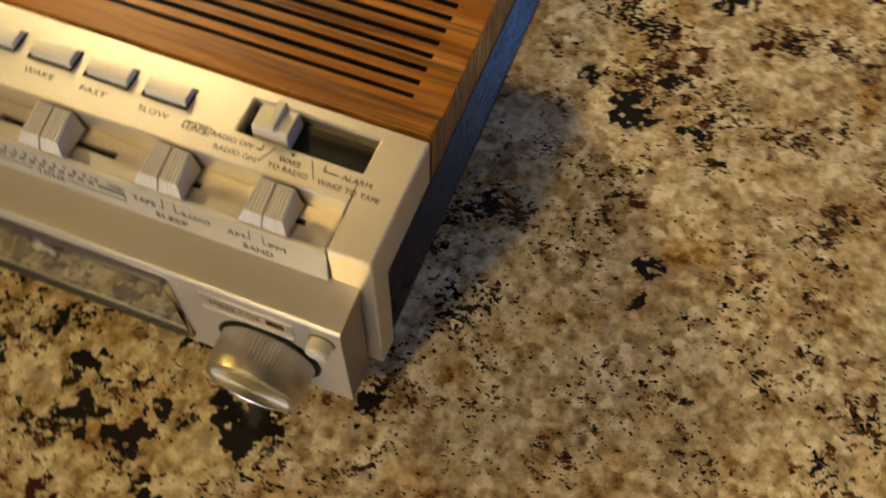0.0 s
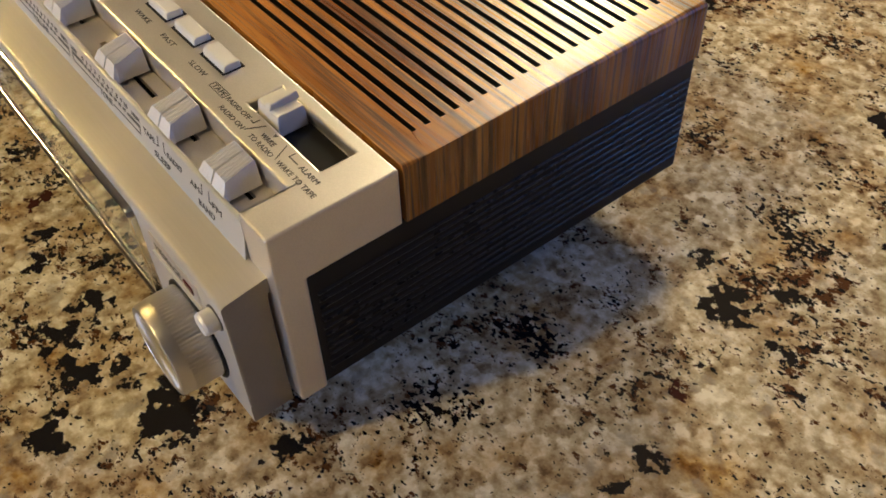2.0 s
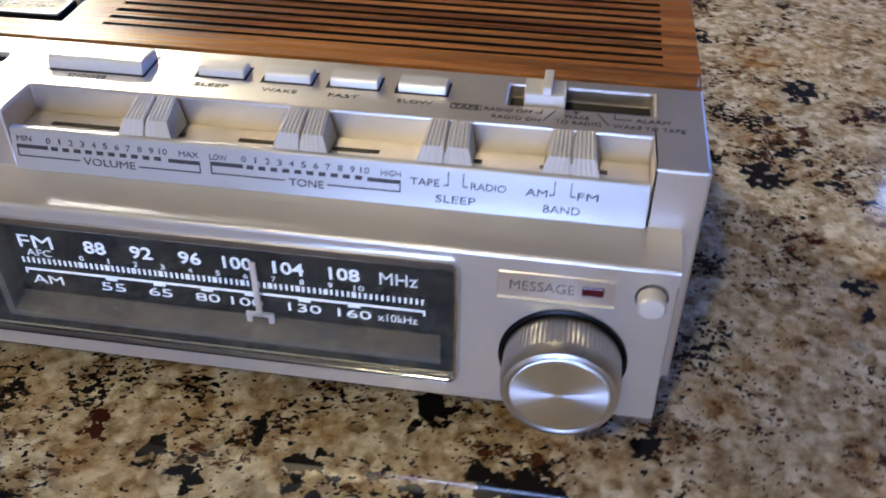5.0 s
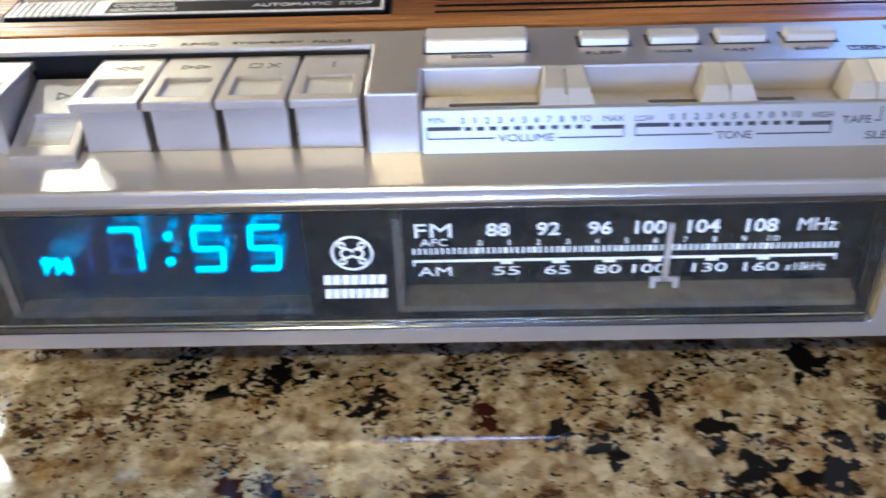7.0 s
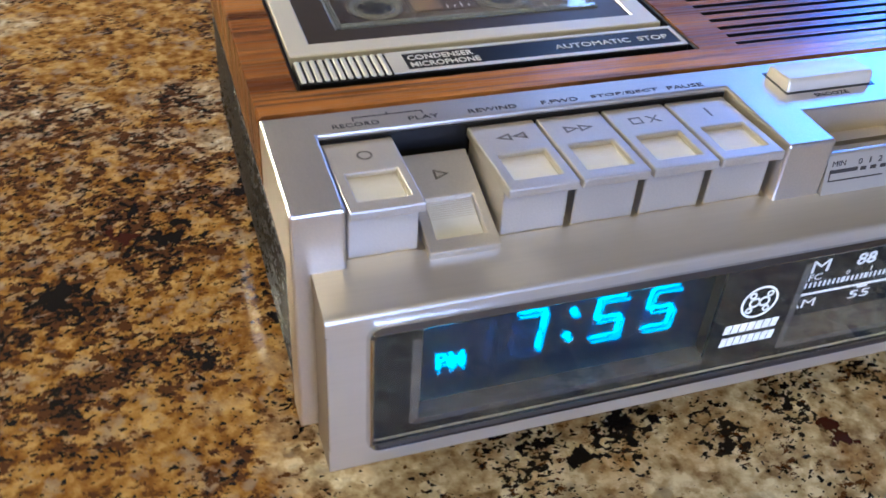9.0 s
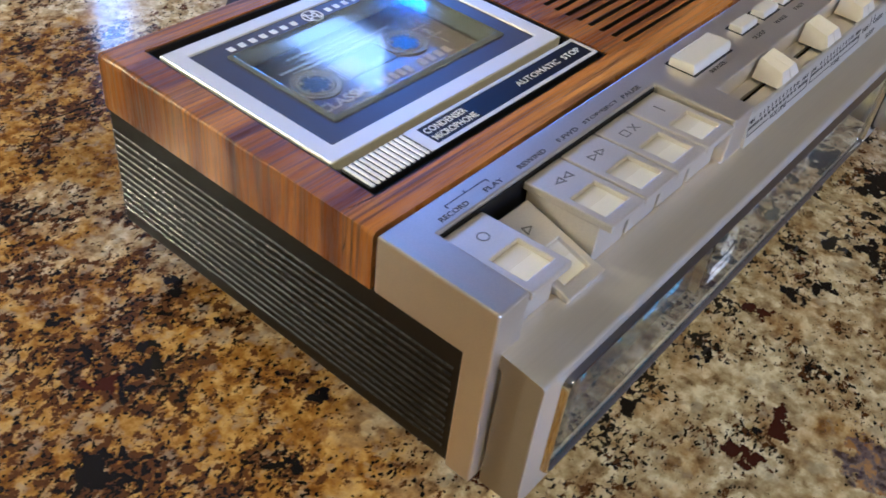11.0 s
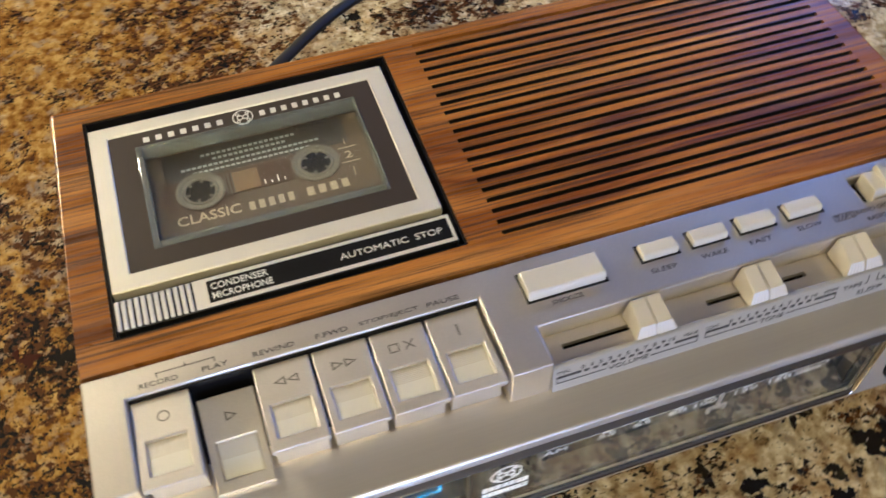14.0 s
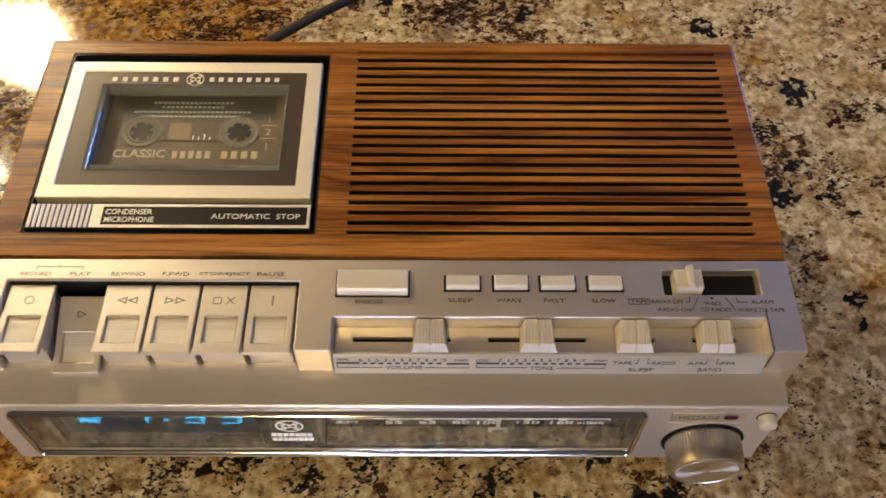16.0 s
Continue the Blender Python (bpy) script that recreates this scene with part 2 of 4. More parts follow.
def make_granite():
    m, nt, b, N, L = nodes_of("polished_granite")
    p = position(nt)
    turn = N("Mapping")
    turn.inputs["Rotation"].default_value, turn.inputs["Scale"].default_value = (0, 0, radians(-35)), (1.0, 1.35, 1.0)
    L(p, turn.inputs["Vector"])
    q = turn.outputs[0]

    def sums(op, one, two, three=0.0):
        k = N("Math")
        k.operation = op
        for sock, value in zip(k.inputs, (one, two, three)):
            if isinstance(value, (int, float)):
                sock.default_value = value
            else:
                L(value, sock)
        return k.outputs[0]

    def warped(scale, reach, detail=5.0, rough=0.65):
        w = noise_tex(nt, p, scale, detail, rough)
        add = N("VectorMath")
        add.operation = "MULTIPLY_ADD"
        L(w.outputs["Color"], add.inputs[0])
        add.inputs[1].default_value = (reach, reach, 0.0)
        L(p, add.inputs[2])
        return add.outputs[0]

    def nearest(spots, vec, shift):
        """Distance to the nearest spot, as a share of that spot's reach."""
        out = None
        for x, y, r in spots:
            d = N("VectorMath")
            d.operation = "DISTANCE"
            L(vec, d.inputs[0])
            d.inputs[1].default_value = (x / 1000 + shift, y / 1000 + shift, 0.0)
            share = sums("DIVIDE", d.outputs["Value"], r / 1000)
            out = share if out is None else sums("MINIMUM", out, share)
        return out

    def speck(scale, detail, rough, lo, hi, gather=None, reach=0.0, src=q):
        """A mask of irregular flecks, denser where gather is high."""
        n = noise_tex(nt, src, scale, detail, rough).outputs[0]
        if gather is not None:
            n = sums("MULTIPLY_ADD", gather, reach, n)
        return ramp(nt, n, [(lo, 0.0), (hi, 1.0)])

    broad = warped(14.0, 0.10, 3.0)
    mica = ramp(nt, nearest(MICA_VEINS, broad, 0.05), [(0.35, 1.0), (1.15, 0.0)])
    band = ramp(nt, nearest(FLECK_SHADE_BANDS, warped(30.0, 0.03, 3.0), 0.015), [(0.5, 1.0), (1.2, 0.0)])
    golden = ramp(nt, nearest(GOLD_ZONES, broad, 0.05), [(0.2, 1.0), (1.4, 0.0)])

    # crowded pale grains of feldspar and quartz, each of its own tone
    v = N("TexVoronoi")
    v.feature = "SMOOTH_F1"
    v.inputs["Scale"].default_value, v.inputs["Smoothness"].default_value = 205.0, 0.4
    L(warped(420.0, 0.0035, 3.0), v.inputs["Vector"])
    sep = N("SeparateColor")
    L(v.outputs["Color"], sep.inputs[0])
    soft = noise_tex(nt, p, 250.0, 4.0, 0.58).outputs[0]
    tone = sums("MULTIPLY_ADD", sep.outputs[0], 0.34, sums("MULTIPLY_ADD", soft, 0.95, -0.125))
    tone = sums("MULTIPLY_ADD", noise_tex(nt, p, 60.0, 3.0).outputs[0], 0.30, sums("ADD", tone, -0.15))
    cream = ramp(nt, tone, [(0.22, (0.17, 0.118, 0.060)), (0.38, (0.37, 0.290, 0.172)), (0.54, (0.56, 0.485, 0.325)), (0.74, (0.82, 0.77, 0.63))])
    gold = ramp(nt, tone, [(0.22, (0.085, 0.029, 0.004)), (0.38, (0.21, 0.096, 0.014)), (0.54, (0.34, 0.188, 0.034)), (0.76, (0.54, 0.355, 0.105))])
    rust = noise_tex(nt, p, 32.0, 5.0, 0.65).outputs[0]
    share = sums("MULTIPLY_ADD", golden, 0.50, rust)
    col = mixed(nt, ramp(nt, share, [(0.48, 0.0), (0.72, 1.0)]), cream, gold)
    # grey quartz
    smoky = noise_tex(nt, p, 95.0, 5.0, 0.65).outputs[0]
    quartz = sums("MULTIPLY_ADD", sep.outputs[1], 0.16, sums("MULTIPLY_ADD", mica, 0.06, smoky))
    col = mixed(nt, ramp(nt, quartz, [(0.64, 0.0), (0.76, 0.55)]), col, (0.33, 0.295, 0.24))
    # mica and garnet: frayed brown clots, black clots, fine flecks
    ink = (0.010, 0.009, 0.010)
    drift = sums("MULTIPLY", noise_tex(nt, p, 40.0, 3.0).outputs[0], 0.50)
    browner = sums("MULTIPLY_ADD", mica, 0.10, drift)
    gather = sums("MULTIPLY_ADD", band, 0.095, sums("MULTIPLY_ADD", mica, 0.055, drift))
    col = mixed(nt, speck(165.0, 6.0, 0.70, 0.84, 0.87, browner, 1.0), col, (0.085, 0.036, 0.014))
    col = mixed(nt, speck(240.0, 3.0, 0.55, 0.905, 0.925, gather, 1.0), col, ink)
    col = mixed(nt, speck(430.0, 2.5, 0.5, 0.895, 0.915, gather, 1.0), col, ink)
    col = mixed(nt, speck(300.0, 3.0, 0.5, 0.690, 0.705), col, (0.03, 0.02, 0.015))
    col = mixed(nt, speck(105.0, 5.0, 0.65, 0.715, 0.73), col, (0.060, 0.016, 0.012))
    # single dark grains strewn among the pale ones
    chip = N("TexVoronoi")
    chip.inputs["Scale"].default_value = 400.0
    L(warped(520.0, 0.003, 3.0), chip.inputs["Vector"])
    cut = N("SeparateColor")
    L(chip.outputs["Color"], cut.inputs[0])
    strewn = sums("MULTIPLY_ADD", gather, 0.30, cut.outputs[1])
    col = mixed(nt, ramp(nt, strewn, [(1.03, 0.0), (1.045, 0.9)]), col, (0.055, 0.030, 0.016))
    col = mixed(nt, ramp(nt, strewn, [(1.055, 0.0), (1.065, 1.0)]), col, ink)
    # garnets and the large dark blotches, lobed and frayed at their edges
    edge = sums("MULTIPLY_ADD", noise_tex(nt, p, 200.0, 3.0, 0.55).outputs[0], 3.0, -1.40)
    bent = warped(100.0, 0.030, 5.0, 0.7)
    col = mixed(nt, ramp(nt, sums("ADD", nearest(GARNETS, bent, 0.015), edge), [(0.82, 1.0), (0.92, 0.0)]), col, (0.048, 0.014, 0.010))
    col = mixed(nt, ramp(nt, sums("ADD", nearest(VIOLETS, bent, 0.015), edge), [(0.80, 0.85), (1.0, 0.0)]), col, ramp(nt, tone, [(0.34, (0.030, 0.022, 0.045)), (0.50, (0.13, 0.11, 0.17)), (0.62, (0.32, 0.16, 0.05))]))
    col = mixed(nt, ramp(nt, sums("ADD", nearest(BLOTCHES, bent, 0.015), edge), [(0.74, 1.0), (0.82, 0.0)]), col, ink)
    L(col, b.inputs["Base Color"])
    L(ramp(nt, sep.outputs[2], [(0.0, 0.055), (1.0, 0.11)]), b.inputs["Roughness"])
    b.inputs["Specular IOR Level"].default_value = 0.42
    bump(nt, b, soft, 0.00001, 0.3)
    return m


GRANITE = make_granite()


# ---- mesh helpers (millimetres) ----
def solid(xs, ys, zs, filled):
    """A watertight block mesh over the cells of a grid for which filled(x, y, z) holds at their middle."""
    bm, seen = bmesh.new(), {}
    nx, ny, nz = len(xs) - 1, len(ys) - 1, len(zs) - 1
    on = {(i, j, k) for i in range(nx) for j in range(ny) for k in range(nz)
          if filled((xs[i] + xs[i + 1]) / 2, (ys[j] + ys[j + 1]) / 2, (zs[k] + zs[k + 1]) / 2)}

    def vert(i, j, k):
        if (i, j, k) not in seen:
            seen[i, j, k] = bm.verts.new((xs[i], ys[j], zs[k]))
        return seen[i, j, k]

    sides = (((-1, 0, 0), ((0, 0, 0), (0, 0, 1), (0, 1, 1), (0, 1, 0))), ((1, 0, 0), ((1, 0, 0), (1, 1, 0), (1, 1, 1), (1, 0, 1))),
             ((0, -1, 0), ((0, 0, 0), (1, 0, 0), (1, 0, 1), (0, 0, 1))), ((0, 1, 0), ((0, 1, 0), (0, 1, 1), (1, 1, 1), (1, 1, 0))),
             ((0, 0, -1), ((0, 0, 0), (0, 1, 0), (1, 1, 0), (1, 0, 0))), ((0, 0, 1), ((0, 0, 1), (1, 0, 1), (1, 1, 1), (0, 1, 1))))
    for i, j, k in on:
        for (a, b_, c), quad in sides:
            if (i + a, j + b_, k + c) not in on:
                bm.faces.new([vert(i + u, j + v, k + w) for u, v, w in quad])
    bmesh.ops.dissolve_limit(bm, angle_limit=0.02, verts=bm.verts, edges=bm.edges)
    return bm


def box(x0, x1, y0, y1, z0, z1, round_=0.0, seg=2):
    bm = solid([x0, x1], [y0, y1], [z0, z1], lambda x, y, z: True)
    if round_:
        bmesh.ops.bevel(bm, geom=bm.edges[:], offset=round_, segments=seg, profile=0.5, affect="EDGES")
    return bm


def soften(bm, width, pick, seg=2):
    """Round the edges whose two ends satisfy pick."""
    edges = [e for e in bm.edges if pick(e.verts[0].co, e.verts[1].co) and len(e.link_faces) == 2 and e.calc_face_angle(0) > 0.3]
    if edges:
        bmesh.ops.bevel(bm, geom=edges, offset=width, segments=seg, profile=0.5, affect="EDGES")
    return bm


def sharp_edges(bm, width, seg=2):
    return soften(bm, width, lambda a, b: True, seg)


def extrude_x(profile, x0, x1):
    """A prism along x over a profile of (y, z)."""
    bm = bmesh.new()
    a, b = [bm.verts.new((x0, y, z)) for y, z in profile], [bm.verts.new((x1, y, z)) for y, z in profile]
    bm.faces.new(a)
    bm.faces.new(b[::-1])
    n = len(profile)
    for i in range(n):
        bm.faces.new([a[i], b[i], b[(i + 1) % n], a[(i + 1) % n]])
    bmesh.ops.recalc_face_normals(bm, faces=bm.faces)
    return bm


def lathe(profile, segs, cx, cz, ridge=None):
    """Turned about an axis along y through (cx, cz): profile of (radius, y); ridge: (from, to, depth) knurls a stretch of y."""
    bm, rings = bmesh.new(), []
    for r, y in profile:
        ring = []
        for i in range(segs):
            a = 2 * math.pi * i / segs
            rr = r - (ridge[2] if ridge and ridge[0] <= y <= ridge[1] and i % 2 else 0)
            ring.append(bm.verts.new((cx + rr * math.cos(a), y, cz + rr * math.sin(a))))
        rings.append(ring)
    for p, q in zip(rings, rings[1:]):
        for i in range(segs):
            bm.faces.new([p[i], p[(i + 1) % segs], q[(i + 1) % segs], q[i]])
    bm.faces.new(rings[0])
    bm.faces.new(rings[-1])
    bmesh.ops.recalc_face_normals(bm, faces=bm.faces)
    return bm


def turned_z(profile, segs, cx, cy):
    """Turned about an upright axis: profile of (radius, z)."""
    bm = lathe([(r, z) for r, z in profile], segs, 0, 0)
    for v in bm.verts:
        v.co = (cx + v.co.x, cy + v.co.z, v.co.y)
    bmesh.ops.recalc_face_normals(bm, faces=bm.faces)
    return bm


def join(*parts):
    out = bmesh.new()
    for bm in parts:
        me = bpy.data.meshes.new("piece")
        bm.to_mesh(me)
        out.from_mesh(me)
        bm.free()
        bpy.data.meshes.remove(me)
    return out


def move(bm, x=0, y=0, z=0):
    bmesh.ops.translate(bm, vec=(x, y, z), verts=bm.verts)
    return bm


def mesh_of(name, bm, material, smooth=14):
    bmesh.ops.scale(bm, vec=(0.001, 0.001, 0.001), verts=bm.verts)
    me = bpy.data.meshes.new(name)
    bm.to_mesh(me)
    bm.free()
    me.materials.append(material)
    me.polygons.foreach_set("use_smooth", [True] * len(me.polygons))
    me.set_sharp_from_angle(angle=radians(smooth))
    return me


def part(name, bm, material, parent, label="", smooth=14):
    ob = new(name, mesh_of(name, bm, material, smooth))
    ob.parent = parent
    base = parent
    while base.parent:
        base = base.parent
    ob.matrix_parent_inverse = base.matrix_basis.inverted() if parent is base else Matrix.Identity(4)
    return tagged(ob, label) if label else ob


def thing(name, x, y, z, label, category, group=""):
    ob = new(name)
    ob.empty_display_size = 0.02
    ob.matrix_basis = Matrix.Translation((x / 1000, y / 1000, z / 1000))
    return tagged(ob, label, category, group)


def flat(outline, depth=0.12):
    """A thin raised print: outline of (u, v), laid in the xy plane."""
    bm = bmesh.new()
    a, b = [bm.verts.new((u, v, 0)) for u, v in outline], [bm.verts.new((u, v, depth)) for u, v in outline]
    bm.faces.new(a[::-1])
    bm.faces.new(b)
    n = len(outline)
    for i in range(n):
        bm.faces.new([a[i], a[(i + 1) % n], b[(i + 1) % n], b[i]])
    bmesh.ops.recalc_face_normals(bm, faces=bm.faces)
    return bm


def bar(u0, u1, v0, v1, depth=0.12):
    return flat([(u0, v0), (u1, v0), (u1, v1), (u0, v1)], depth)


def disc(u, v, r0, r1, n=40, depth=0.12, squash=1.0):
    """A ring, or with r0 = 0 a full disc."""
    pts = [(math.cos(2 * math.pi * i / n), squash * math.sin(2 * math.pi * i / n)) for i in range(n)]
    if not r0:
        return flat([(u + r1 * c, v + r1 * s) for c, s in pts], depth)
    bm = bmesh.new()
    rows = [[bm.verts.new((u + r * c, v + r * s, z)) for c, s in pts] for r, z in ((r0, 0), (r0, depth), (r1, depth), (r1, 0))]
    for a, b in zip(rows, rows[1:] + rows[:1]):
        for i in range(n):
            bm.faces.new([a[i], a[(i + 1) % n], b[(i + 1) % n], b[i]])
    bmesh.ops.recalc_face_normals(bm, faces=bm.faces)
    return bm


TOP = Matrix(((1, 0, 0), (0, 1, 0), (0, 0, 1)))
FRONT = Matrix(((1, 0, 0), (0, 0, -1), (0, 1, 0)))


def lay(bm, plane, level):
    """Lays a print, drawn in u and v, on the top (level: z) or on the front (level: y)."""
    bmesh.ops.transform(bm, matrix=plane.to_4x4(), verts=bm.verts)
    return move(bm, 0, 0, level) if plane is TOP else move(bm, 0, level, 0)


def letters(text, u0, u1, v, height, slant=0.0, bold=0.0):
    """The words as a thin mesh, fitted between u0 and u1, with their middle at v."""
    cu = bpy.data.curves.new("words", "FONT")
    cu.body, cu.extrude, cu.shear, cu.offset, cu.resolution_u = text, 0.02, slant, bold, 3
    ob = new("words", cu)
    me = bpy.data.meshes.new_from_object(ob.evaluated_get(bpy.context.evaluated_depsgraph_get()))
    bm = bmesh.new()
    bm.from_mesh(me)
    bpy.data.objects.remove(ob)
    bpy.data.curves.remove(cu)
    bpy.data.meshes.remove(me)
    xs, ys = [p.co.x for p in bm.verts], [p.co.y for p in bm.verts]
    for p in bm.verts:
        p.co = (u0 + (p.co.x - min(xs)) / (max(xs) - min(xs)) * (u1 - u0), v + ((p.co.y - min(ys)) / (max(ys) - min(ys)) - 0.5) * height, 0.06 + 0.06 * (1 if p.co.z > 0 else -1))
    return bm


# ---- the room: floor, walls, ceiling, counter ----
def room_piece(name, bm, material, kind="structure"):
    return tagged(new(name, mesh_of(name, bm, material)), kind=kind)


def wall(xs, ys, zs, hole=None):
    return solid(xs, ys, zs, lambda x, y, z: not (hole and hole(x, y, z)))


# Unseen shell closing the room; openings and glowing backdrop are set from reflections.
room_piece("floor", box(-2600, 1580, -2600, 2300, -960, -900), FLOOR_WOOD)
room_piece("ceiling", box(-2600, 1580, -2600, 2300, 1600, 1660), CEILING_PAINT)
room_piece("wall_north", wall([-2600, 1200, 1420, 1460], [2180, 2300], [-900, 700, 1500, 1600], lambda x, y, z: 1200 < x < 1420 and 700 < z < 1500), WALL_PAINT)
room_piece("wall_south", wall([-2600, -100, 400, 1580], [-2600, -2500], [-900, -150, 550, 1600], lambda x, y, z: -100 < x < 400 and -150 < z < 550), WALL_PAINT)
room_piece("wall_west", wall([-2600, -2500], [-2500, 2180], [-900, 1600]), WALL_PAINT)
room_piece("wall_east", wall([1460, 1580], [-2500, 1100, 1280, 1370, 2050, 2180], [-900, 600, 980, 1100, 1360, 1600], lambda x, y, z: (1100 < y < 1370 and 600 < z < 980) or (1280 < y < 2050 and 1100 < z < 1360)), WALL_PAINT)
room_piece("backdrop", join(box(300, 1500, 2500, 2510, 300, 1800), box(1800, 1810, -2300, 2300, 0, 1800), box(-1400, 1200, -2910, -2900, -900, 1400)), DAYLIGHT)
counter_base = room_piece("counter_base", box(-1100, 1260, -620, 860, -900, -30), CABINET)
countertop = room_piece("countertop", box(-1140, 1300, -660, 900, -30, 0, 4, 3), GRANITE)
tagged(countertop, "polished speckled beige and black granite countertop", "countertop")

# ---- the glowing globe whose glare lies on the counter ----
pendant = thing("pendant_lamp", -508, 964, 1600, "small glowing warm-white globe lamp hanging from the ceiling", "lamp")
bm = bmesh.new()
bmesh.ops.create_uvsphere(bm, u_segments=32, v_segments=16, radius=60)
part("globe", move(bm, -508, 964, 733), BULB, pendant, "glowing white glass globe")
part("cord", turned_z([(3, 785), (3, 1590)], 10, -508, 964), BLACK, pendant)
part("ceiling_cup", turned_z([(20, 1570), (45, 1585), (45, 1600)], 24, -508, 964), SILVER, pendant)

# ---- the clock radio ----
W, D, H = 313.3, 120.1, 88.6
radio = thing("clock_radio", 156.6, 32, 0, "silver and walnut-veneer cassette clock radio standing on the granite counter", "clock radio")

# charcoal lower case with ribbed flanks
case = part("case", soften(extrude_x([(-31, 68.7), (-31, 21.5), (D - 0.4, 21.0), (D - 0.4, 68.7)], 1.3, W - 1.3), 0.8, lambda a, b: min(a.y, b.y) > -30 or max(a.z, b.z) < 40), CASE_BLACK, radio, "charcoal plastic lower case")
part("base_tray", sharp_edges(extrude_x([(-20, 21.6), (-14, 6), (98, 6), (104, 21.6)], 16, W - 16), 1.0, 2), CASE_BLACK, radio, "black underside tray")
def rib_bm(sign):
    """One flank rib: a long rounded ridge along y."""
    bm = bmesh.new()
    rows = []
    for y in (-28.5, D - 1.6):
        rows.append([bm.verts.new((sign * dx, y, dz)) for dx, dz in ((-0.3, -0.62), (0.35, -0.42), (0.62, 0.0), (0.35, 0.42), (-0.3, 0.62))])
    for i in range(4):
        bm.faces.new([rows[0][i], rows[0][i + 1], rows[1][i + 1], rows[1][i]])
    bm.faces.new(rows[0])
    bm.faces.new(rows[1][::-1])
    bmesh.ops.recalc_face_normals(bm, faces=bm.faces)
    return bm


for sign, x in ((1, W - 1.3), (-1, 1.3)):
    me = mesh_of("rib", rib_bm(sign), RIB_BLACK, 80)
    for i in range(12):
        ob = new("rib", me)
        ob.parent = case
        ob.location = (x / 1000, 0, (27.2 + i * 2.95) / 1000)
for fx, fy in ((288, -8), (25, -8), (288, 92), (25, 92)):
    part("foot", turned_z([(6.0, 0), (6.8, 1), (7, 7)], 24, fx, fy), RUBBER, radio, "round black rubber foot")

# walnut lid with its slotted loudspeaker grille and cassette well
YS0, YS1, SLOTS = 12.0, 112.2, 21
PITCH = (YS1 - YS0) / (SLOTS - 1)
XG0, XG1 = 140.4, 303.3
lid = solid([0, 11.6, 128.0, XG0, XG1, W], [1.0, 11.4, YS0 - 0.9, 111.0, YS1 + 0.9, D], [68.9, 76.0, H],
            lambda x, y, z: not (11.6 < x < 128.0 and 11.4 < y < 111.0) and not (XG0 < x < XG1 and YS0 - 0.9 < y < YS1 + 0.9 and z > 76.0))
E0 = 0.05
soften(lid, 1.8, lambda a, b: (a.z > H - E0 and b.z > H - E0 and (abs(a.x - b.x) < E0 and (a.x < E0 or a.x > W - E0) or (a.y > D - E0 and b.y > D - E0))) or (abs(a.z - b.z) > 5 and a.y > D - E0 and (a.x < E0 or a.x > W - E0)), 3)
wood_lid = part("wood_lid", lid, WOOD, radio, "walnut wood-grain lid with slotted grille")
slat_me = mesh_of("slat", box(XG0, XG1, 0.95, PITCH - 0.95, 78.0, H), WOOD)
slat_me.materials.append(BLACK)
# Only the tops take veneer; the sides are black, which darkens the slots.
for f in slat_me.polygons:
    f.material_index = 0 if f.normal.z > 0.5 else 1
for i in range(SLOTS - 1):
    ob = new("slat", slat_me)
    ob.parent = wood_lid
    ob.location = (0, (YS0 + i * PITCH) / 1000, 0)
part("speaker_cloth", box(XG0, XG1, YS0 - 0.9, YS1 + 0.9, 76.0, 77.0), BLACK, wood_lid)

# silver control bezel: top plate, cheeks and side columns
KX0, KX1, SX0, SX1 = 12.4, 123.5, 137.4, 300.2


def bezel_fill(x, y, z):
    if z > 71.8:
        if KX0 < x < KX1 and y < -10.1:
            return False
        if SX0 < x < SX1 and y < -25.9:
            return False
        return not (263.3 < x < 300.4 and -15.8 < y < -4.6 and z > 84)
    if z > 68.9:
        return True
    return y < -31.2


bz = solid([0, KX0, KX1, SX0, 263.3, SX1, 300.4, W], [-40.1, -31.2, -25.9, -15.8, -10.1, -4.6, -0.3], [21.5, 68.9, 71.8, 84, H - 0.1], bezel_fill)
soften(bz, 0.7, lambda a, b: True, 2)
bezel = part("bezel", bz, SILVER, radio, "satin silver plastic control bezel")
# Black strip gives the switch slot its dark inside.
part("slot_shade", box(263.5, 300.2, -15.6, -4.8, 84.05, 84.3), BLACK, bezel)

# dial front: sloping shelf over a face plate with its long window
nose = [(-52.7 - 1.4 * math.sin(radians(a)), 68.7 + 1.4 * math.cos(radians(a))) for a in (8, 20, 32, 44, 56, 68, 80, 90)]
shelf = extrude_x([(-38, 72.1), (-41.4, 71.8)] + nose + [(-54.1, 66.5), (-38, 66.5)], 4.3, 308.9)
plate = solid([4.3, 15, 255.8, 308.9], [-54.1, -41], [18.8, 27.0, 64.7, 66.5], lambda x, y, z: not (15 < x < 255.8 and 27.0 < z < 64.7))
soften(plate, 0.6, lambda a, b: a.z < 20 and b.z < 20 or abs(a.z - b.z) > 20 and (a.x < 5 or a.x > 308))
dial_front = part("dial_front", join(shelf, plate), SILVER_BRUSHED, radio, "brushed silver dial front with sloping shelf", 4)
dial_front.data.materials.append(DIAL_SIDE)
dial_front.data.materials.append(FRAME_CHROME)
# End faces, picked by their normal, take a darker tone than the front.
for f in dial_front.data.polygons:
    # Lower lip faces are set to chrome for the glint mirrored in the counter.
    glint_lip = f.normal.z < -0.1 and f.normal.y < -0.1
    f.material_index = 1 if abs(f.normal.x) > 0.9 else 2 if glint_lip else 0


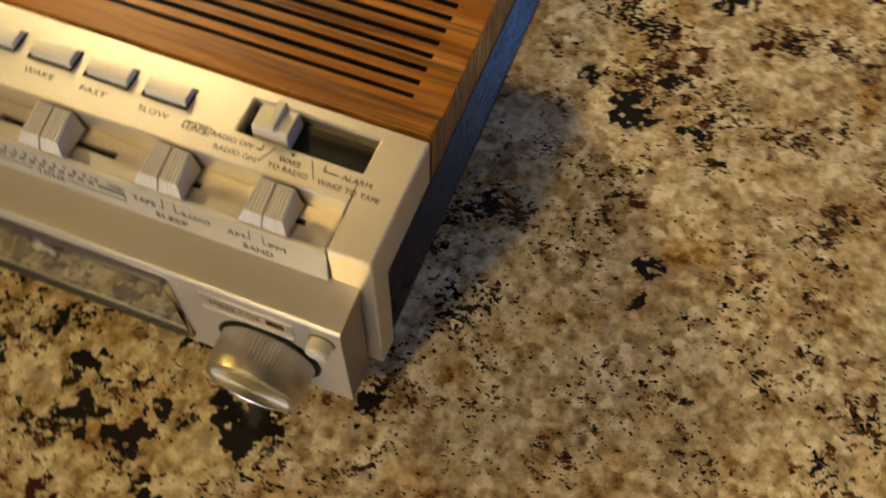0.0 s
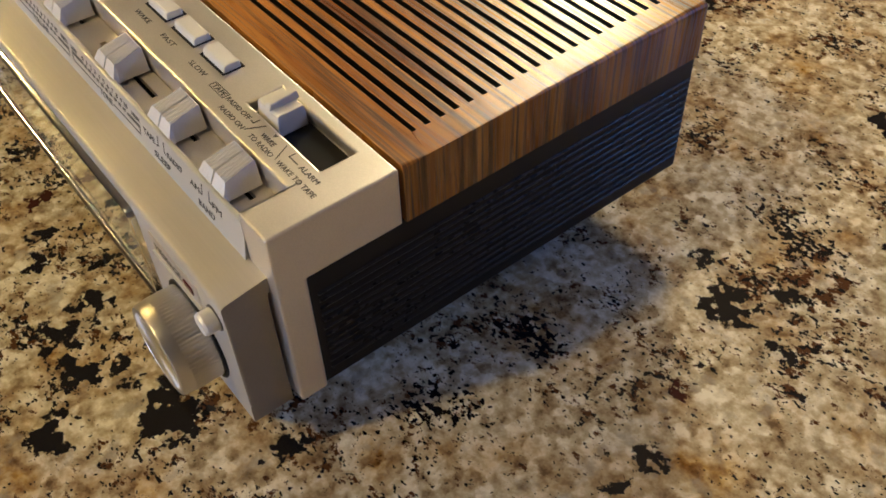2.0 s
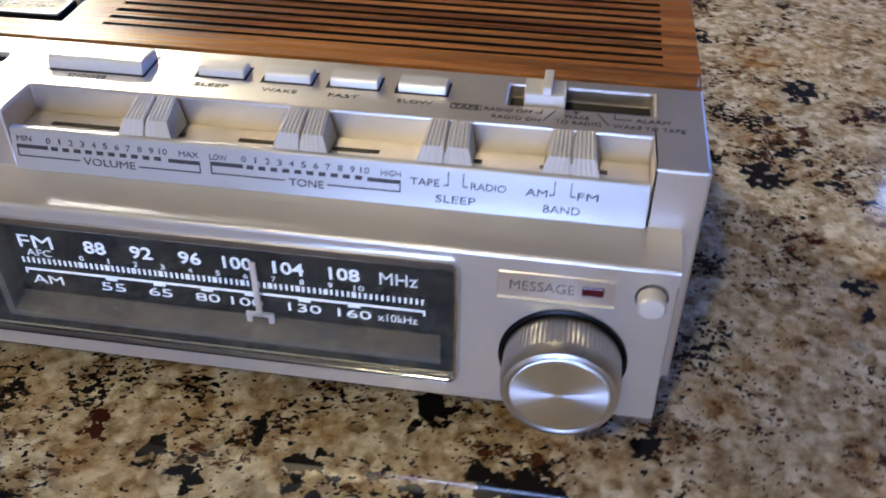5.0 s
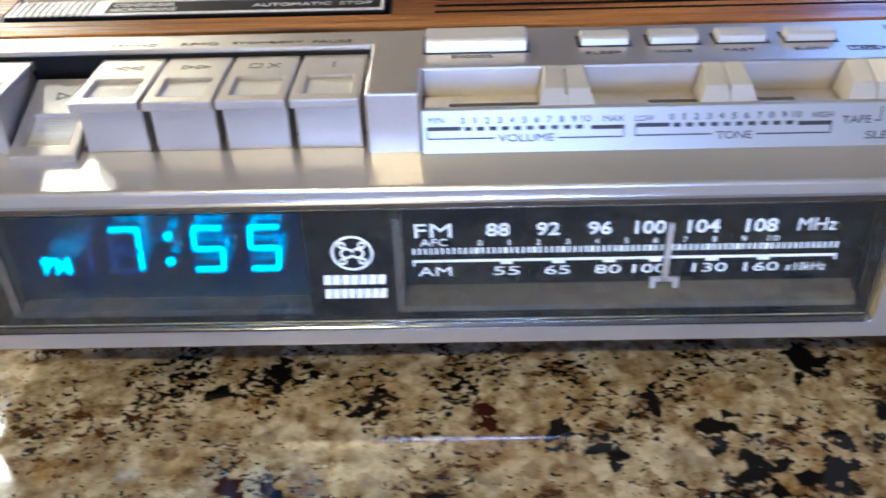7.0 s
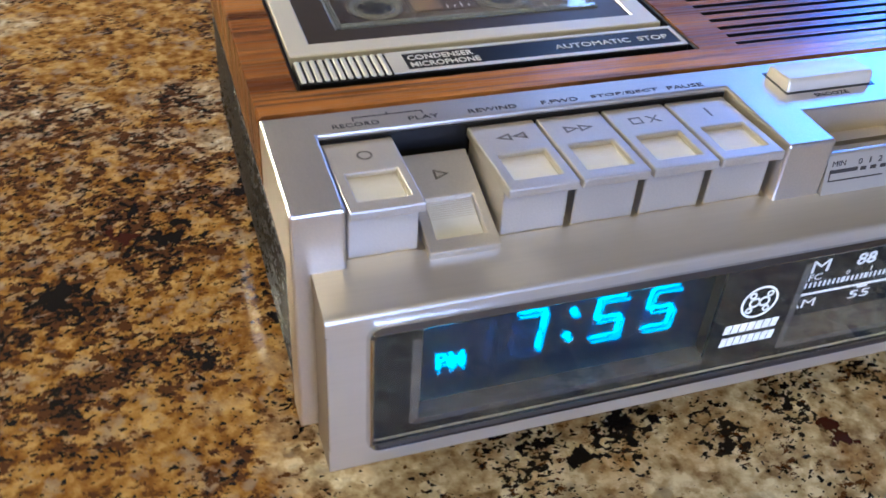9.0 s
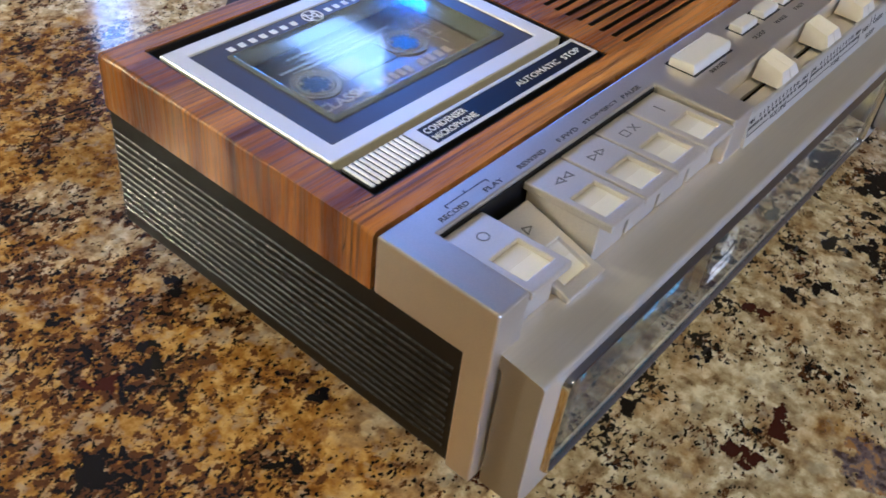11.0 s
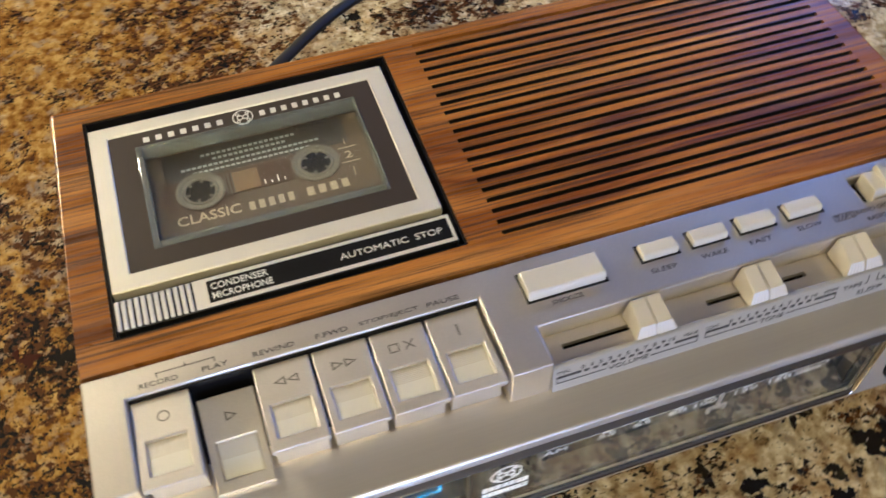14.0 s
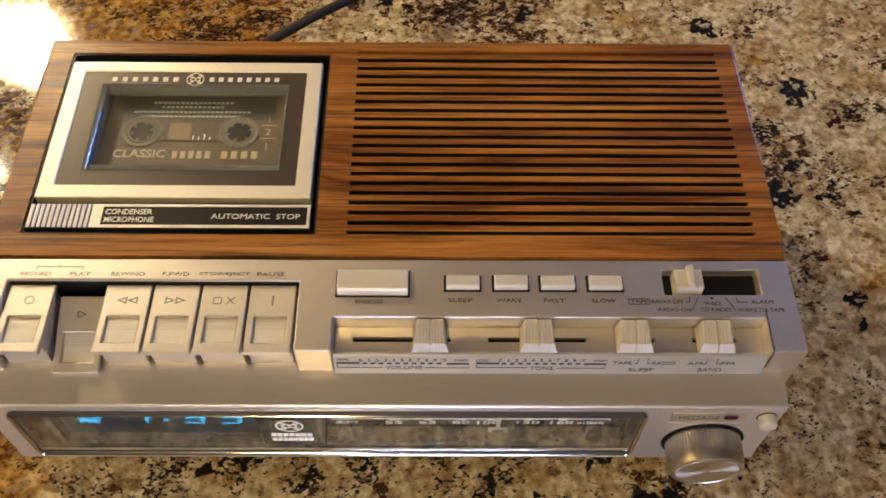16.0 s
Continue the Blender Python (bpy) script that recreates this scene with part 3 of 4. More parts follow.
def rounded(x0, x1, z0, z1, r, n=6):
    pts = []
    for cx, cz, a0 in ((x1 - r, z1 - r, 0), (x0 + r, z1 - r, 90), (x0 + r, z0 + r, 180), (x1 - r, z0 + r, 270)):
        pts += [(cx + r * math.cos(radians(a0 + 90 * i / n)), cz + r * math.sin(radians(a0 + 90 * i / n))) for i in range(n + 1)]
    return pts


def ring_front(x0, x1, z0, z1, r, section):
    """A frame on the front: section of (inset from the outline, y)."""
    bm, loops = bmesh.new(), []
    for inset, y in section:
        loops.append([bm.verts.new((x, y, z)) for x, z in rounded(x0 + inset, x1 - inset, z0 + inset, z1 - inset, max(0.3, r - inset))])
    n = len(loops[0])
    for a, b in zip(loops, loops[1:] + loops[:1]):
        for i in range(n):
            bm.faces.new([a[i], a[(i + 1) % n], b[(i + 1) % n], b[i]])
    bmesh.ops.recalc_face_normals(bm, faces=bm.faces)
    return bm


window_frame = part("window_frame", ring_front(13.4, 257.4, 25.6, 66.1, 3.2, [(0, -53.9), (0.25, -55.6), (0.8, -56.3), (1.4, -56.0), (1.9, -55.0), (1.9, -53.9)]), FRAME_CHROME, dial_front, "polished chrome window surround", 60)
pane = part("window_pane", box(15.0, 255.8, -55.0, -54.4, 27.2, 64.5), GLASS, dial_front, "clear window pane")
pane.visible_shadow = False
mask = part("dial_mask", solid([15, 27, 106.4, 131, 252, 255.8], [-52.8, -51.8], [27, 31.5, 62.3, 64.7], lambda x, y, z: not (31.5 < z < 62.3 and (27 < x < 106.4 or 131 < x < 252))), MASK_DARK, dial_front, "smoked black window mask")
part("recess_ledge", extrude_x([(-52.9, 29.6), (-52.9, 31.6), (-46, 33.4), (-46, 31)], 25.5, 106.4), LEDGE_DARK, dial_front)
part("recess_ledge", extrude_x([(-52.9, 29.8), (-52.9, 31.6), (-46, 33.8), (-46, 31)], 129.8, 252), LEDGE, dial_front)
part("recess_side", join(box(24.6, 26.8, -52.9, -46, 30.2, 59)), LEDGE, dial_front)
part("recess_side", join(box(129.4, 131.4, -52.9, -46, 30.2, 60)), LEDGE, dial_front)
dial_plate = part("dial_plate", box(131.4, 254, -46.2, -45.4, 28, 64.5), MASK_DARK, radio, "black tuning scale with white lettering")
display = part("clock_display", box(26, 108, -45.0, -44.2, 28, 64.5), PANEL_BLUE, radio, "dark clock display showing lit cyan digits")


def front_print(text, x0, x1, z, h, parent, y, material, slant=0.0, bold=0.0):
    return part("lettering", lay(letters(text, x0, x1, z, h, slant, bold), FRONT, y), material, parent)


def top_print(text, x0, x1, y, h, parent, z, material, slant=0.0, bold=0.0):
    return part("lettering", lay(letters(text, x0, x1, y, h, slant, bold), TOP, z), material, parent)


YD = -46.25
front_print("FM", 134.6, 144.4, 51.7, 4.3, dial_plate, YD, INK_WHITE)
front_print("AFC", 136.0, 143.2, 47.9, 2.3, dial_plate, YD, INK_WHITE)
for word, x, w in (("88", 156.6, 6.2), ("92", 169.8, 6.2), ("96", 183.4, 6.2), ("100", 196.6, 8.0), ("104", 210.5, 8.4), ("108", 225.6, 8.2)):
    front_print(word, x - w / 2, x + w / 2, 51.7, 4.2, dial_plate, YD, INK_WHITE, 0, 0.02)
front_print("MHz", 235.0, 245.0, 51.8, 3.9, dial_plate, YD, INK_WHITE)
for i in range(11):
    half = {1: 0.2, 10: 1.4}.get(i, 0.6)
    front_print(str(i), 151.9 + 7.74 * i - half, 151.9 + 7.74 * i + half, 47.5, 1.7, dial_plate, YD, INK_WHITE)
ticks = [bar(134.2 + 1.535 * i - (0.62 if i >= 11 and (i - 11) % 5 == 0 and i < 63 else 0.34), 134.2 + 1.535 * i + (0.62 if i >= 11 and (i - 11) % 5 == 0 and i < 63 else 0.34), 44.1, 46.0) for i in range(74)]
part("scale_ticks", lay(join(*ticks), FRONT, YD), INK_WHITE, dial_plate)
line = [bar(133.8, 247.0, 41.4, 42.2), bar(133.8, 134.4, 40.2, 41.4), bar(246.4, 247.0, 40.2, 41.4)] + [bar(x - 1.7, x + 1.7, 40.5, 41.4) for x in (159.1, 173.0, 186.6, 198.9, 214.0, 227.7)]
part("scale_line", lay(join(*line), FRONT, YD), INK_WHITE, dial_plate)
front_print("AM", 135.1, 144.2, 38.3, 3.0, dial_plate, YD, INK_WHITE)
for word, x, w in (("55", 159.1, 7.0), ("65", 172.8, 6.8), ("80", 186.4, 7.0), ("100", 197.6, 9.0), ("130", 213.8, 9.2), ("160", 227.6, 9.2)):
    front_print(word, x - w / 2, x + w / 2, 38.2, 2.9, dial_plate, YD, INK_WHITE)
front_print("x10kHz", 234.0, 244.8, 38.1, 2.6, dial_plate, YD, INK_WHITE)
part("tuning_pointer", join(box(200.7, 202.3, -48.4, -47.8, 35.5, 54.0), box(197.7, 199.2, -48.4, -47.6, 31.2, 36.4), box(203.9, 205.4, -48.4, -47.6, 31.2, 36.4), box(199.2, 203.9, -48.4, -47.6, 35.2, 36.4)), SILVER, radio, "grey metal tuning pointer")


def emblem(u, v, r, squash=1.0):
    """A round badge drawn as plain rings and strokes."""
    bits = [disc(u, v, r * 0.88, r, 44, 0.12, squash)]
    for k in range(4):
        a = math.pi / 4 + k * math.pi / 2
        bits.append(disc(u + 0.66 * r * math.cos(a), v + squash * 0.66 * r * math.sin(a), r * 0.10, r * 0.2, 12, 0.12, squash))
    bits += [disc(u - 0.26 * r, v, r * 0.2, r * 0.32, 18, 0.12, squash), disc(u + 0.26 * r, v, r * 0.2, r * 0.32, 18, 0.12, squash)]
    return join(*bits)


def blocks(u0, u1, v, h, count, gap=0.3, skew=0.0):
    """A word that is not spelt out: one plain bar to a letter."""
    p = (u1 - u0) / count
    return join(*[flat([(u0 + i * p, v - h / 2), (u0 + (i + 1 - gap) * p, v - h / 2), (u0 + (i + 1 - gap) * p + skew, v + h / 2), (u0 + i * p + skew, v + h / 2)]) for i in range(count)])


part("badge", lay(emblem(118.6, 49.6, 5.5), FRONT, -52.82), INK_WHITE, mask, "round white maker's badge")
def letter_bars(u0, u1, v, h, count, gap, skew, plane, level, parent):
    for i in range(count):
        p = (u1 - u0) / count
        part("letter_bar", lay(blocks(u0 + i * p, u0 + (i + 1) * p, v, h, 1, gap, skew), plane, level), INK_WHITE, parent)


letter_bars(110.3, 127.0, 41.0, 3.1, 7, 0.16, 0.3, FRONT, -52.82, mask)
letter_bars(110.3, 127.0, 36.4, 3.1, 8, 0.16, 0.3, FRONT, -52.82, mask)

# seven-segment digits
SEG = {"7": "abc", "5": "afgcd", "8": "abcdefg"}


def digit(x0, lit):
    w, h, t, s = 8.6, 14.6, 1.15, 0.085
    z0 = 39.4
    out = []
    for k, (u0, u1, v0, v1) in dict(a=(0.4, w - 0.4, h - t, h), g=(0.4, w - 0.4, h / 2 - t / 2, h / 2 + t / 2), d=(0.4, w - 0.4, 0, t), f=(0, t, h / 2 + 0.3, h - 0.5), b=(w - t, w, h / 2 + 0.3, h - 0.5), e=(0, t, 0.5, h / 2 - 0.3), c=(w - t, w, 0.5, h / 2 - 0.3)).items():
        if k in lit:
            out.append(flat([(x0 + u + s * v, z0 + v) for u, v in ((u0, v0), (u1, v0), (u1, v1), (u0, v1))]))
    return lay(join(*out), FRONT, -45.05)


for x0, ch in ((52.0, "7"), (74.3, "5"), (89.3, "5")):
    part("digit", digit(x0, SEG[ch]), VFD, display, "glowing cyan digit")
    rest = "".join(c for c in "abcdefg" if c not in SEG[ch])
    part("unlit_digit", digit(x0, rest), VFD_OFF, display)
part("unlit_digit", digit(38.0, "bc"), VFD_OFF, display)
part("colon", lay(join(disc(69.0, 51.0, 0, 1.2, 16), disc(68.2, 42.7, 0, 1.2, 16)), FRONT, -45.05), VFD, display)
front_print("PM", 33.2, 40.6, 41.9, 5.2, display, -45.05, VFD, 0.0, 0.02)

# Unseen sheet added in front of the digits for their soft halo.
sheet = part("digit_halo_sheet", box(27.2, 106.2, -48.6, -48.2, 30.5, 63.4), HALO_SHEET, display, "added bluish sheet that gives the digits a halo")
sheet.visible_shadow = False

# message badge, lamp and push button beside the dial
part("message_plate", box(266.2, 294.6, -54.5, -54.0, 57.3, 65.2, 0.2, 1), SILVER, dial_front)
part("message_plate_lip", box(266.2, 294.6, -55.2, -54.0, 56.8, 57.6, 0.2, 1), SILVER_LIGHT, dial_front)
front_print("MESSAGE", 269.2, 284.8, 61.4, 3.0, dial_front, -54.5, SIGN)
part("message_lamp", box(286.5, 291.8, -54.9, -54.2, 60.2, 62.9, 0.3, 2), LED_RED, dial_front, "dark red message lamp")
part("message_button", lathe([(3.4, -54.0), (3.4, -57.8), (2.9, -58.6), (0.4, -58.8)], 28, 303.0, 61.4), BUTTON, radio, "small round pale push button")
part("message_button_ring", lathe([(4.0, -54.0), (4.0, -54.4), (3.5, -54.4)], 28, 303.0, 61.4), LEDGE, dial_front)

# tuning knob
KC, KZ = 283.7, 38.2
# Near-black ring paints the shade of the recess behind the knob.
part("knob_shade_ring", lathe([(16.4, -54.0), (16.4, -54.5), (15.6, -54.8), (15.0, -54.2), (3.0, -54.15)], 64, KC, KZ), MASK_DARK, dial_front)
knob = part("tuning_knob", lathe([(14.8, -54.6), (15.0, -55.0), (15.0, -63.4), (14.8, -63.8), (14.5, -66.6), (14.2, -67.3), (13.2, -67.6), (12.6, -67.2), (3.0, -67.2)], 150, KC, KZ, (-63.5, -54.9, 0.3)), KNOB_METAL, radio, "round knurled silver tuning knob", 24)
part("knob_face", lathe([(12.4, -67.1), (12.3, -67.45), (12.0, -67.55), (0.3, -67.5)], 96, KC, KZ), SPUN, knob, "spun aluminium disc", 8)

# slider panel and its four sliders
panel = part("slider_panel", soften(extrude_x([(-37.8, 72.0), (-41.2, 71.9), (-39.4, 83.0), (-39.0, 83.4), (-37.8, 83.4)], SX0 + 0.2, SX1 - 0.2), 0.2, lambda a, b: a.z > 83 and b.z > 83, 1), SILVER_LIGHT, radio, "pale silver slider panel with dark lettering")
part("slider_channel", solid([SX0 + 0.1, 144.5, 181.5, 195.8, 232.8, 252, 259, 273.3, 290, SX1 - 0.1], [-37.8, -32.2, -30.3, -26.0], [78.6, 80.4], lambda x, y, z: not (-32.2 < y < -30.3 and (144.5 < x < 181.5 or 195.8 < x < 232.8 or 252 < x < 259 or 273.3 < x < 290))), SILVER, radio, "silver slider track with black slits")
part("slit_shade", box(SX0 + 0.1, SX1 - 0.1, -37.8, -26, 76, 77), BLACK, bezel)


def slider(xc):
    """A ribbed cap with a cleft down its middle, narrower at its top."""
    rows = []
    for y, z, half, rib in ((-38.5, 82.9, 7.2, 0.0), (-36.4, 86.9, 5.7, 0.36), (-27.4, 89.0, 5.1, 0.36), (-26.8, 88.4, 5.0, 0.0)):
        xs = [0.34 + (half - 0.34) * i / 20 for i in range(21)]
        right = [(x, z + (rib if i % 4 in (1, 2) and 0 < i < 19 else 0)) for i, x in enumerate(xs)]
        prof = [(-x, h) for x, h in right[::-1]] + [(-0.3, z - 1.6), (0.3, z - 1.6)] + right
        rows.append((y, prof + [(max(half + 0.3, 6.6), 81.2), (-max(half + 0.3, 6.6), 81.2)]))
    bm = bmesh.new()
    loops = [[bm.verts.new((xc + x, y, z)) for x, z in prof] for y, prof in rows]
    n = len(loops[0])
    for p, q in zip(loops, loops[1:]):
        for i in range(n):
            bm.faces.new([p[i], p[(i + 1) % n], q[(i + 1) % n], q[i]])
    bm.faces.new(loops[0])
    bm.faces.new(loops[-1])
    bmesh.ops.recalc_face_normals(bm, faces=bm.faces)
    return bm


for xc in (173.8, 214.2, 250.4, 281.0):
    part("slider", slider(xc), SLIDER, radio, "pale grey ribbed slider cap")


def panel_print(bm):
    """Prints drawn in x and z, laid on the leaning panel face."""
    lean = (41.2 - 39.4) / (83.0 - 71.9)
    lay(bm, FRONT, 0)
    for v in bm.verts:
        v.co.y += -41.2 + lean * (v.co.z - 71.9)
    return part("lettering", bm, INK_DARK, panel)


for words in ((("MIN", 139.2, 143.2, 80.6), ("MAX", 183.0, 188.2, 80.3)), (("LOW", 191.0, 195.6, 80.2), ("HIGH", 235.0, 240.0, 80.2))):
    for t, u0, u1, v in words:
        panel_print(letters(t, u0, u1, v, 1.5))
for x0, n in ((147.8, "VOLUME"), (200.0, "TONE")):
    for i in range(11):
        half = {1: 0.22, 10: 1.1}.get(i, 0.6)
        panel_print(letters(str(i), x0 + 3.1 * i - half, x0 + 3.1 * i + half, 80.4, 1.6))
for a0, a1, m0, m1 in ((138.8, 188.4, 156.8, 170.8), (191.1, 240.0, 211.4, 220.4)):
    step = 3.1
    n0 = a0 + 8.6
    panel_print(join(bar(a0, n0, 77.9, 78.9), bar(a1 - 8.4, a1, 77.6, 78.6), bar(a0, a0 + 0.3, 75.6, 78.9), bar(a1 - 0.3, a1, 75.4, 78.6), bar(a0, m0 - 1, 75.6, 75.9), bar(m1 + 1, a1, 75.4, 75.7),
                     *[bar(n0 + 0.9 + step * i, n0 + 2.7 + step * i, 77.8, 78.8) for i in range(10)]))
panel_print(letters("VOLUME", 156.8, 170.8, 75.7, 2.0))
panel_print(letters("TONE", 211.5, 220.4, 75.4, 2.0))
for t, u0, u1, v, h in (("TAPE", 242.4, 249.6, 78.8, 1.9), ("RADIO", 257.4, 266.0, 78.8, 1.9), ("SLEEP", 248.8, 258.7, 74.7, 2.0), ("AM", 270.7, 276.0, 78.7, 1.9), ("FM", 283.2, 288.2, 78.7, 1.9), ("BAND", 275.3, 284.2, 74.7, 2.0)):
    panel_print(letters(t, u0, u1, v, h))
for x, s in ((251.8, -1), (255.5, 1), (277.6, -1), (281.6, 1)):
    panel_print(join(bar(x - 0.13, x + 0.13, 78.4, 82.0), bar(min(x, x + s * 1.2), max(x, x + s * 1.2), 78.3, 78.6)))

# push buttons on the bezel
# Flat black sheets on the bezel stand in for the gaps round the buttons.
part("snooze_gap", solid([137.6, 138.0, 165.6, 166.0], [-17.6, -17.0, -6.2, -5.6], [88.4, 88.62], lambda x, y, z: True), BLACK, bezel)
part("snooze_button", sharp_edges(extrude_x([(-16.9, 87), (-16.4, 91.3), (-15.6, 92.2), (-6.8, 91.6), (-6.3, 87)], 138.3, 165.3), 0.5, 2), BUTTON, radio, "wide pale silver snooze bar")
top_print("SNOOZE", 145.3, 155.9, -19.4, 1.6, bezel, 88.5, INK_DARK)
for t, x0, x1, u0, u1 in (("SLEEP", 179.8, 192.6, 180.6, 189.8), ("WAKE", 198.2, 211.0, 198.9, 208.4), ("FAST", 216.1, 229.0, 216.9, 225.0), ("SLOW", 234.4, 247.2, 235.1, 244.3)):
    part("button_gap", box(x0 - 0.9, x1 + 0.7, -15.0, -7.6, 88.4, 88.6), BLACK, bezel)
    part("button", sharp_edges(extrude_x([(-14.4, 87), (-13.9, 90.3), (-13.2, 91.0), (-8.6, 90.8), (-8.2, 87)], x0, x1), 0.35, 2), BUTTON, radio, "small pale silver push button")
    top_print(t, u0, u1, -18.7, 1.7, bezel, 88.5, INK_DARK)
# mode switch with a fin
part("mode_switch", join(sharp_edges(extrude_x([(-15.2, 84.4), (-14.6, 91.0), (-13.8, 91.6), (-6.6, 91.6), (-6.0, 91.0), (-5.4, 84.4)], 267.4, 278.0), 0.4, 2), sharp_edges(extrude_x([(-14.9, 91.2), (-14.2, 93.2), (-5.6, 94.0), (-5.0, 91.2)], 272.0, 274.4), 0.3, 1)), SLIDER, radio, "pale finned mode switch")
ZP = 88.5
for t, u0, u1, v in (("TAPE", 249.8, 256.4, -19.0), ("RADIO OFF", 257.8, 270.0, -19.0), ("RADIO ON", 260.0, 272.3, -22.5), ("WAKE", 277.9, 284.2, -19.8), ("TO RADIO", 275.9, 287.4, -22.5), ("ALARM", 295.8, 304.2, -19.0), ("WAKE TO TAPE", 290.2, 307.8, -22.5)):
    top_print(t, u0, u1, v, 1.6, bezel, ZP, INK_DARK)
part("lettering", lay(join(bar(249.0, 257.1, -20.3, -20.1), bar(249.0, 257.1, -17.9, -17.7), bar(249.0, 249.2, -20.3, -17.7), bar(256.9, 257.1, -20.3, -17.7),
                           bar(270.8, 272.4, -19.3, -19.0), bar(272.2, 272.5, -19.3, -17.2), flat([(272.8, -22.6), (273.1, -22.6), (275.9, -17.2), (275.6, -17.2)]), flat([(286.2, -17.2), (286.5, -17.2), (289.3, -22.6), (289.0, -22.6)]),
                           bar(290.4, 290.7, -19.2, -17.2), bar(290.4, 294.8, -19.3, -19.0), flat([(280.2, -17.0), (281.8, -17.0), (281.0, -18.2)])), TOP, ZP), INK_DARK, bezel)
for t, u0, u1 in (("RECORD", 16.6, 28.2), ("PLAY", 35.6, 43.4), ("REWIND", 51.2, 64.1), ("F.FWD", 70.9, 81.1), ("STOP/EJECT", 84.9, 104.4), ("PAUSE", 107.2, 117.8)):
    top_print(t, u0, u1, -7.4, 1.7, bezel, ZP, INK_DARK)
part("lettering", lay(join(bar(22.0, 22.3, -5.6, -4.4), bar(39.6, 39.9, -5.6, -4.4), bar(22.0, 39.9, -4.4, -4.15), bar(30.8, 31.1, -4.4, -3.2)), TOP, ZP), INK_DARK, bezel)

# piano keys: each with a lip, a ribbed finger pad and an engraved sign
KW = 17.5


def key_body(x0):
    x1, xa, xb = x0 + KW, x0 + 2.8, x0 + KW - 2.6
    top = solid([x0, xa, xb, x1], [-40.6, -36.6, -25.0, -10.8], [85.0, 86.0, 87.6], lambda x, y, z: not (z > 86.0 and xa < x < xb and -36.6 < y < -25.0))
    soften(top, 0.45, lambda a, b: True, 2)
    for v in top.verts:
        v.co.z -= 0.045 * (v.co.y + 40.6)
    return join(top, sharp_edges(box(x0 + 0.5, x1 - 0.5, -36.8, -12, 70.0, 85.6), 0.3, 1))


def key_pad(x0):
    bits = [box(x0 + 2.9, x0 + KW - 2.7, -36.5, -25.1, 85.9, 86.05)]
    bits += [box(x0 + 3.2, x0 + KW - 3.0, -36.2 + 0.62 * i, -35.88 + 0.62 * i, 86.0, 86.28) for i in range(18)]
    bm = join(*bits)
    for v in bm.verts:
        v.co.z -= 0.045 * (v.co.y + 40.6)
    return bm


def outline(pts, w):
    """A thin closed line along a convex outline."""
    cu, cv = sum(p[0] for p in pts) / len(pts), sum(p[1] for p in pts) / len(pts)
    inner = [(cu + (u - cu) * (1 - w), cv + (v - cv) * (1 - w)) for u, v in pts]
    n = len(pts)
    return [flat([pts[i], pts[(i + 1) % n], inner[(i + 1) % n], inner[i]]) for i in range(n)]


def key_sign(k, x0):
    u, v = x0 + 9.0, -18.0

    def arrow(a, way):
        return outline([(a, v - 1.6), (a + 3.8 * way, v), (a, v + 1.6)], 0.42)
    if k == 0:
        bits = [disc(u, v, 1.45, 1.9, 24)]
    elif k == 1:
        bits = arrow(u - 1.8, 1)
    elif k == 2:
        bits = arrow(u, -1) + arrow(u + 4, -1)
    elif k == 3:
        bits = arrow(u - 4, 1) + arrow(u, 1)
    elif k == 4:
        bits = outline([(u - 4.2, v - 1.6), (u - 0.9, v - 1.6), (u - 0.9, v + 1.6), (u - 4.2, v + 1.6)], 0.24)
        bits += [flat([(u + 0.6, v - 1.6), (u + 1.2, v - 1.6), (u + 4.2, v + 1.6), (u + 3.6, v + 1.6)]), flat([(u + 3.6, v - 1.6), (u + 4.2, v - 1.6), (u + 1.2, v + 1.6), (u + 0.6, v + 1.6)])]
    else:
        bits = [bar(u - 0.3, u + 0.3, v - 2.2, v + 2.2)]
    bm = lay(join(*bits), TOP, 87.58)
    for p in bm.verts:
        p.co.z -= 0.045 * (p.co.y + 40.6)
    return bm


def press(bm):
    """Swing a key down about its rear hinge, as when it is held in."""
    m = Matrix.Translation((0, -3.0, 82.0)) @ Matrix.Rotation(radians(18.5), 4, "X") @ Matrix.Translation((0, 3.0, -82.0))
    bmesh.ops.transform(bm, matrix=Matrix.Translation((0, -1.8, -1.5)) @ m, verts=bm.verts)
    return bm


for k in range(6):
    x0 = KX0 + 0.5 + 18.4 * k
    hold = press if k == 1 else (lambda bm: bm)
    key = part("key", hold(key_body(x0)), KEY_GREY, radio, "silver play key held down" if k == 1 else "silver piano key with finger pad")
    part("finger_pad", hold(key_pad(x0)), PAD, key, "pale ribbed finger pad")
    part("key_sign", hold(key_sign(k, x0)), SIGN, key)
# Black sheets put the bay's shade into colour over floor and back wall.
part("key_bay_shade", join(box(KX0, KX1, -30, -10.2, 71.85, 72.1), box(KX0 + 0.3, KX1 - 0.3, -10.6, -10.15, 72.2, 87.2)), BLACK, bezel, "black sheets put in as the shade of the key bay")

# cassette compartment: well, door with silver border and clear window
part("cassette_well", solid([11.6, 12.6, 127.0, 128.0], [11.4, 12.4, 110.0, 111.0], [69, 70, H - 0.6], lambda x, y, z: z < 70 or not (12.6 < x < 127.0 and 12.4 < y < 110.0)), BLACK, radio, "black cassette well")
door_rim = solid([13.0, 19.6, 118.1, 124.8], [29.0, 35.6, 99.4, 105.4], [80.0, H + 0.3], lambda x, y, z: not (19.6 < x < 118.1 and 35.6 < y < 99.4))
soften(door_rim, 0.4, lambda a, b: True, 1)
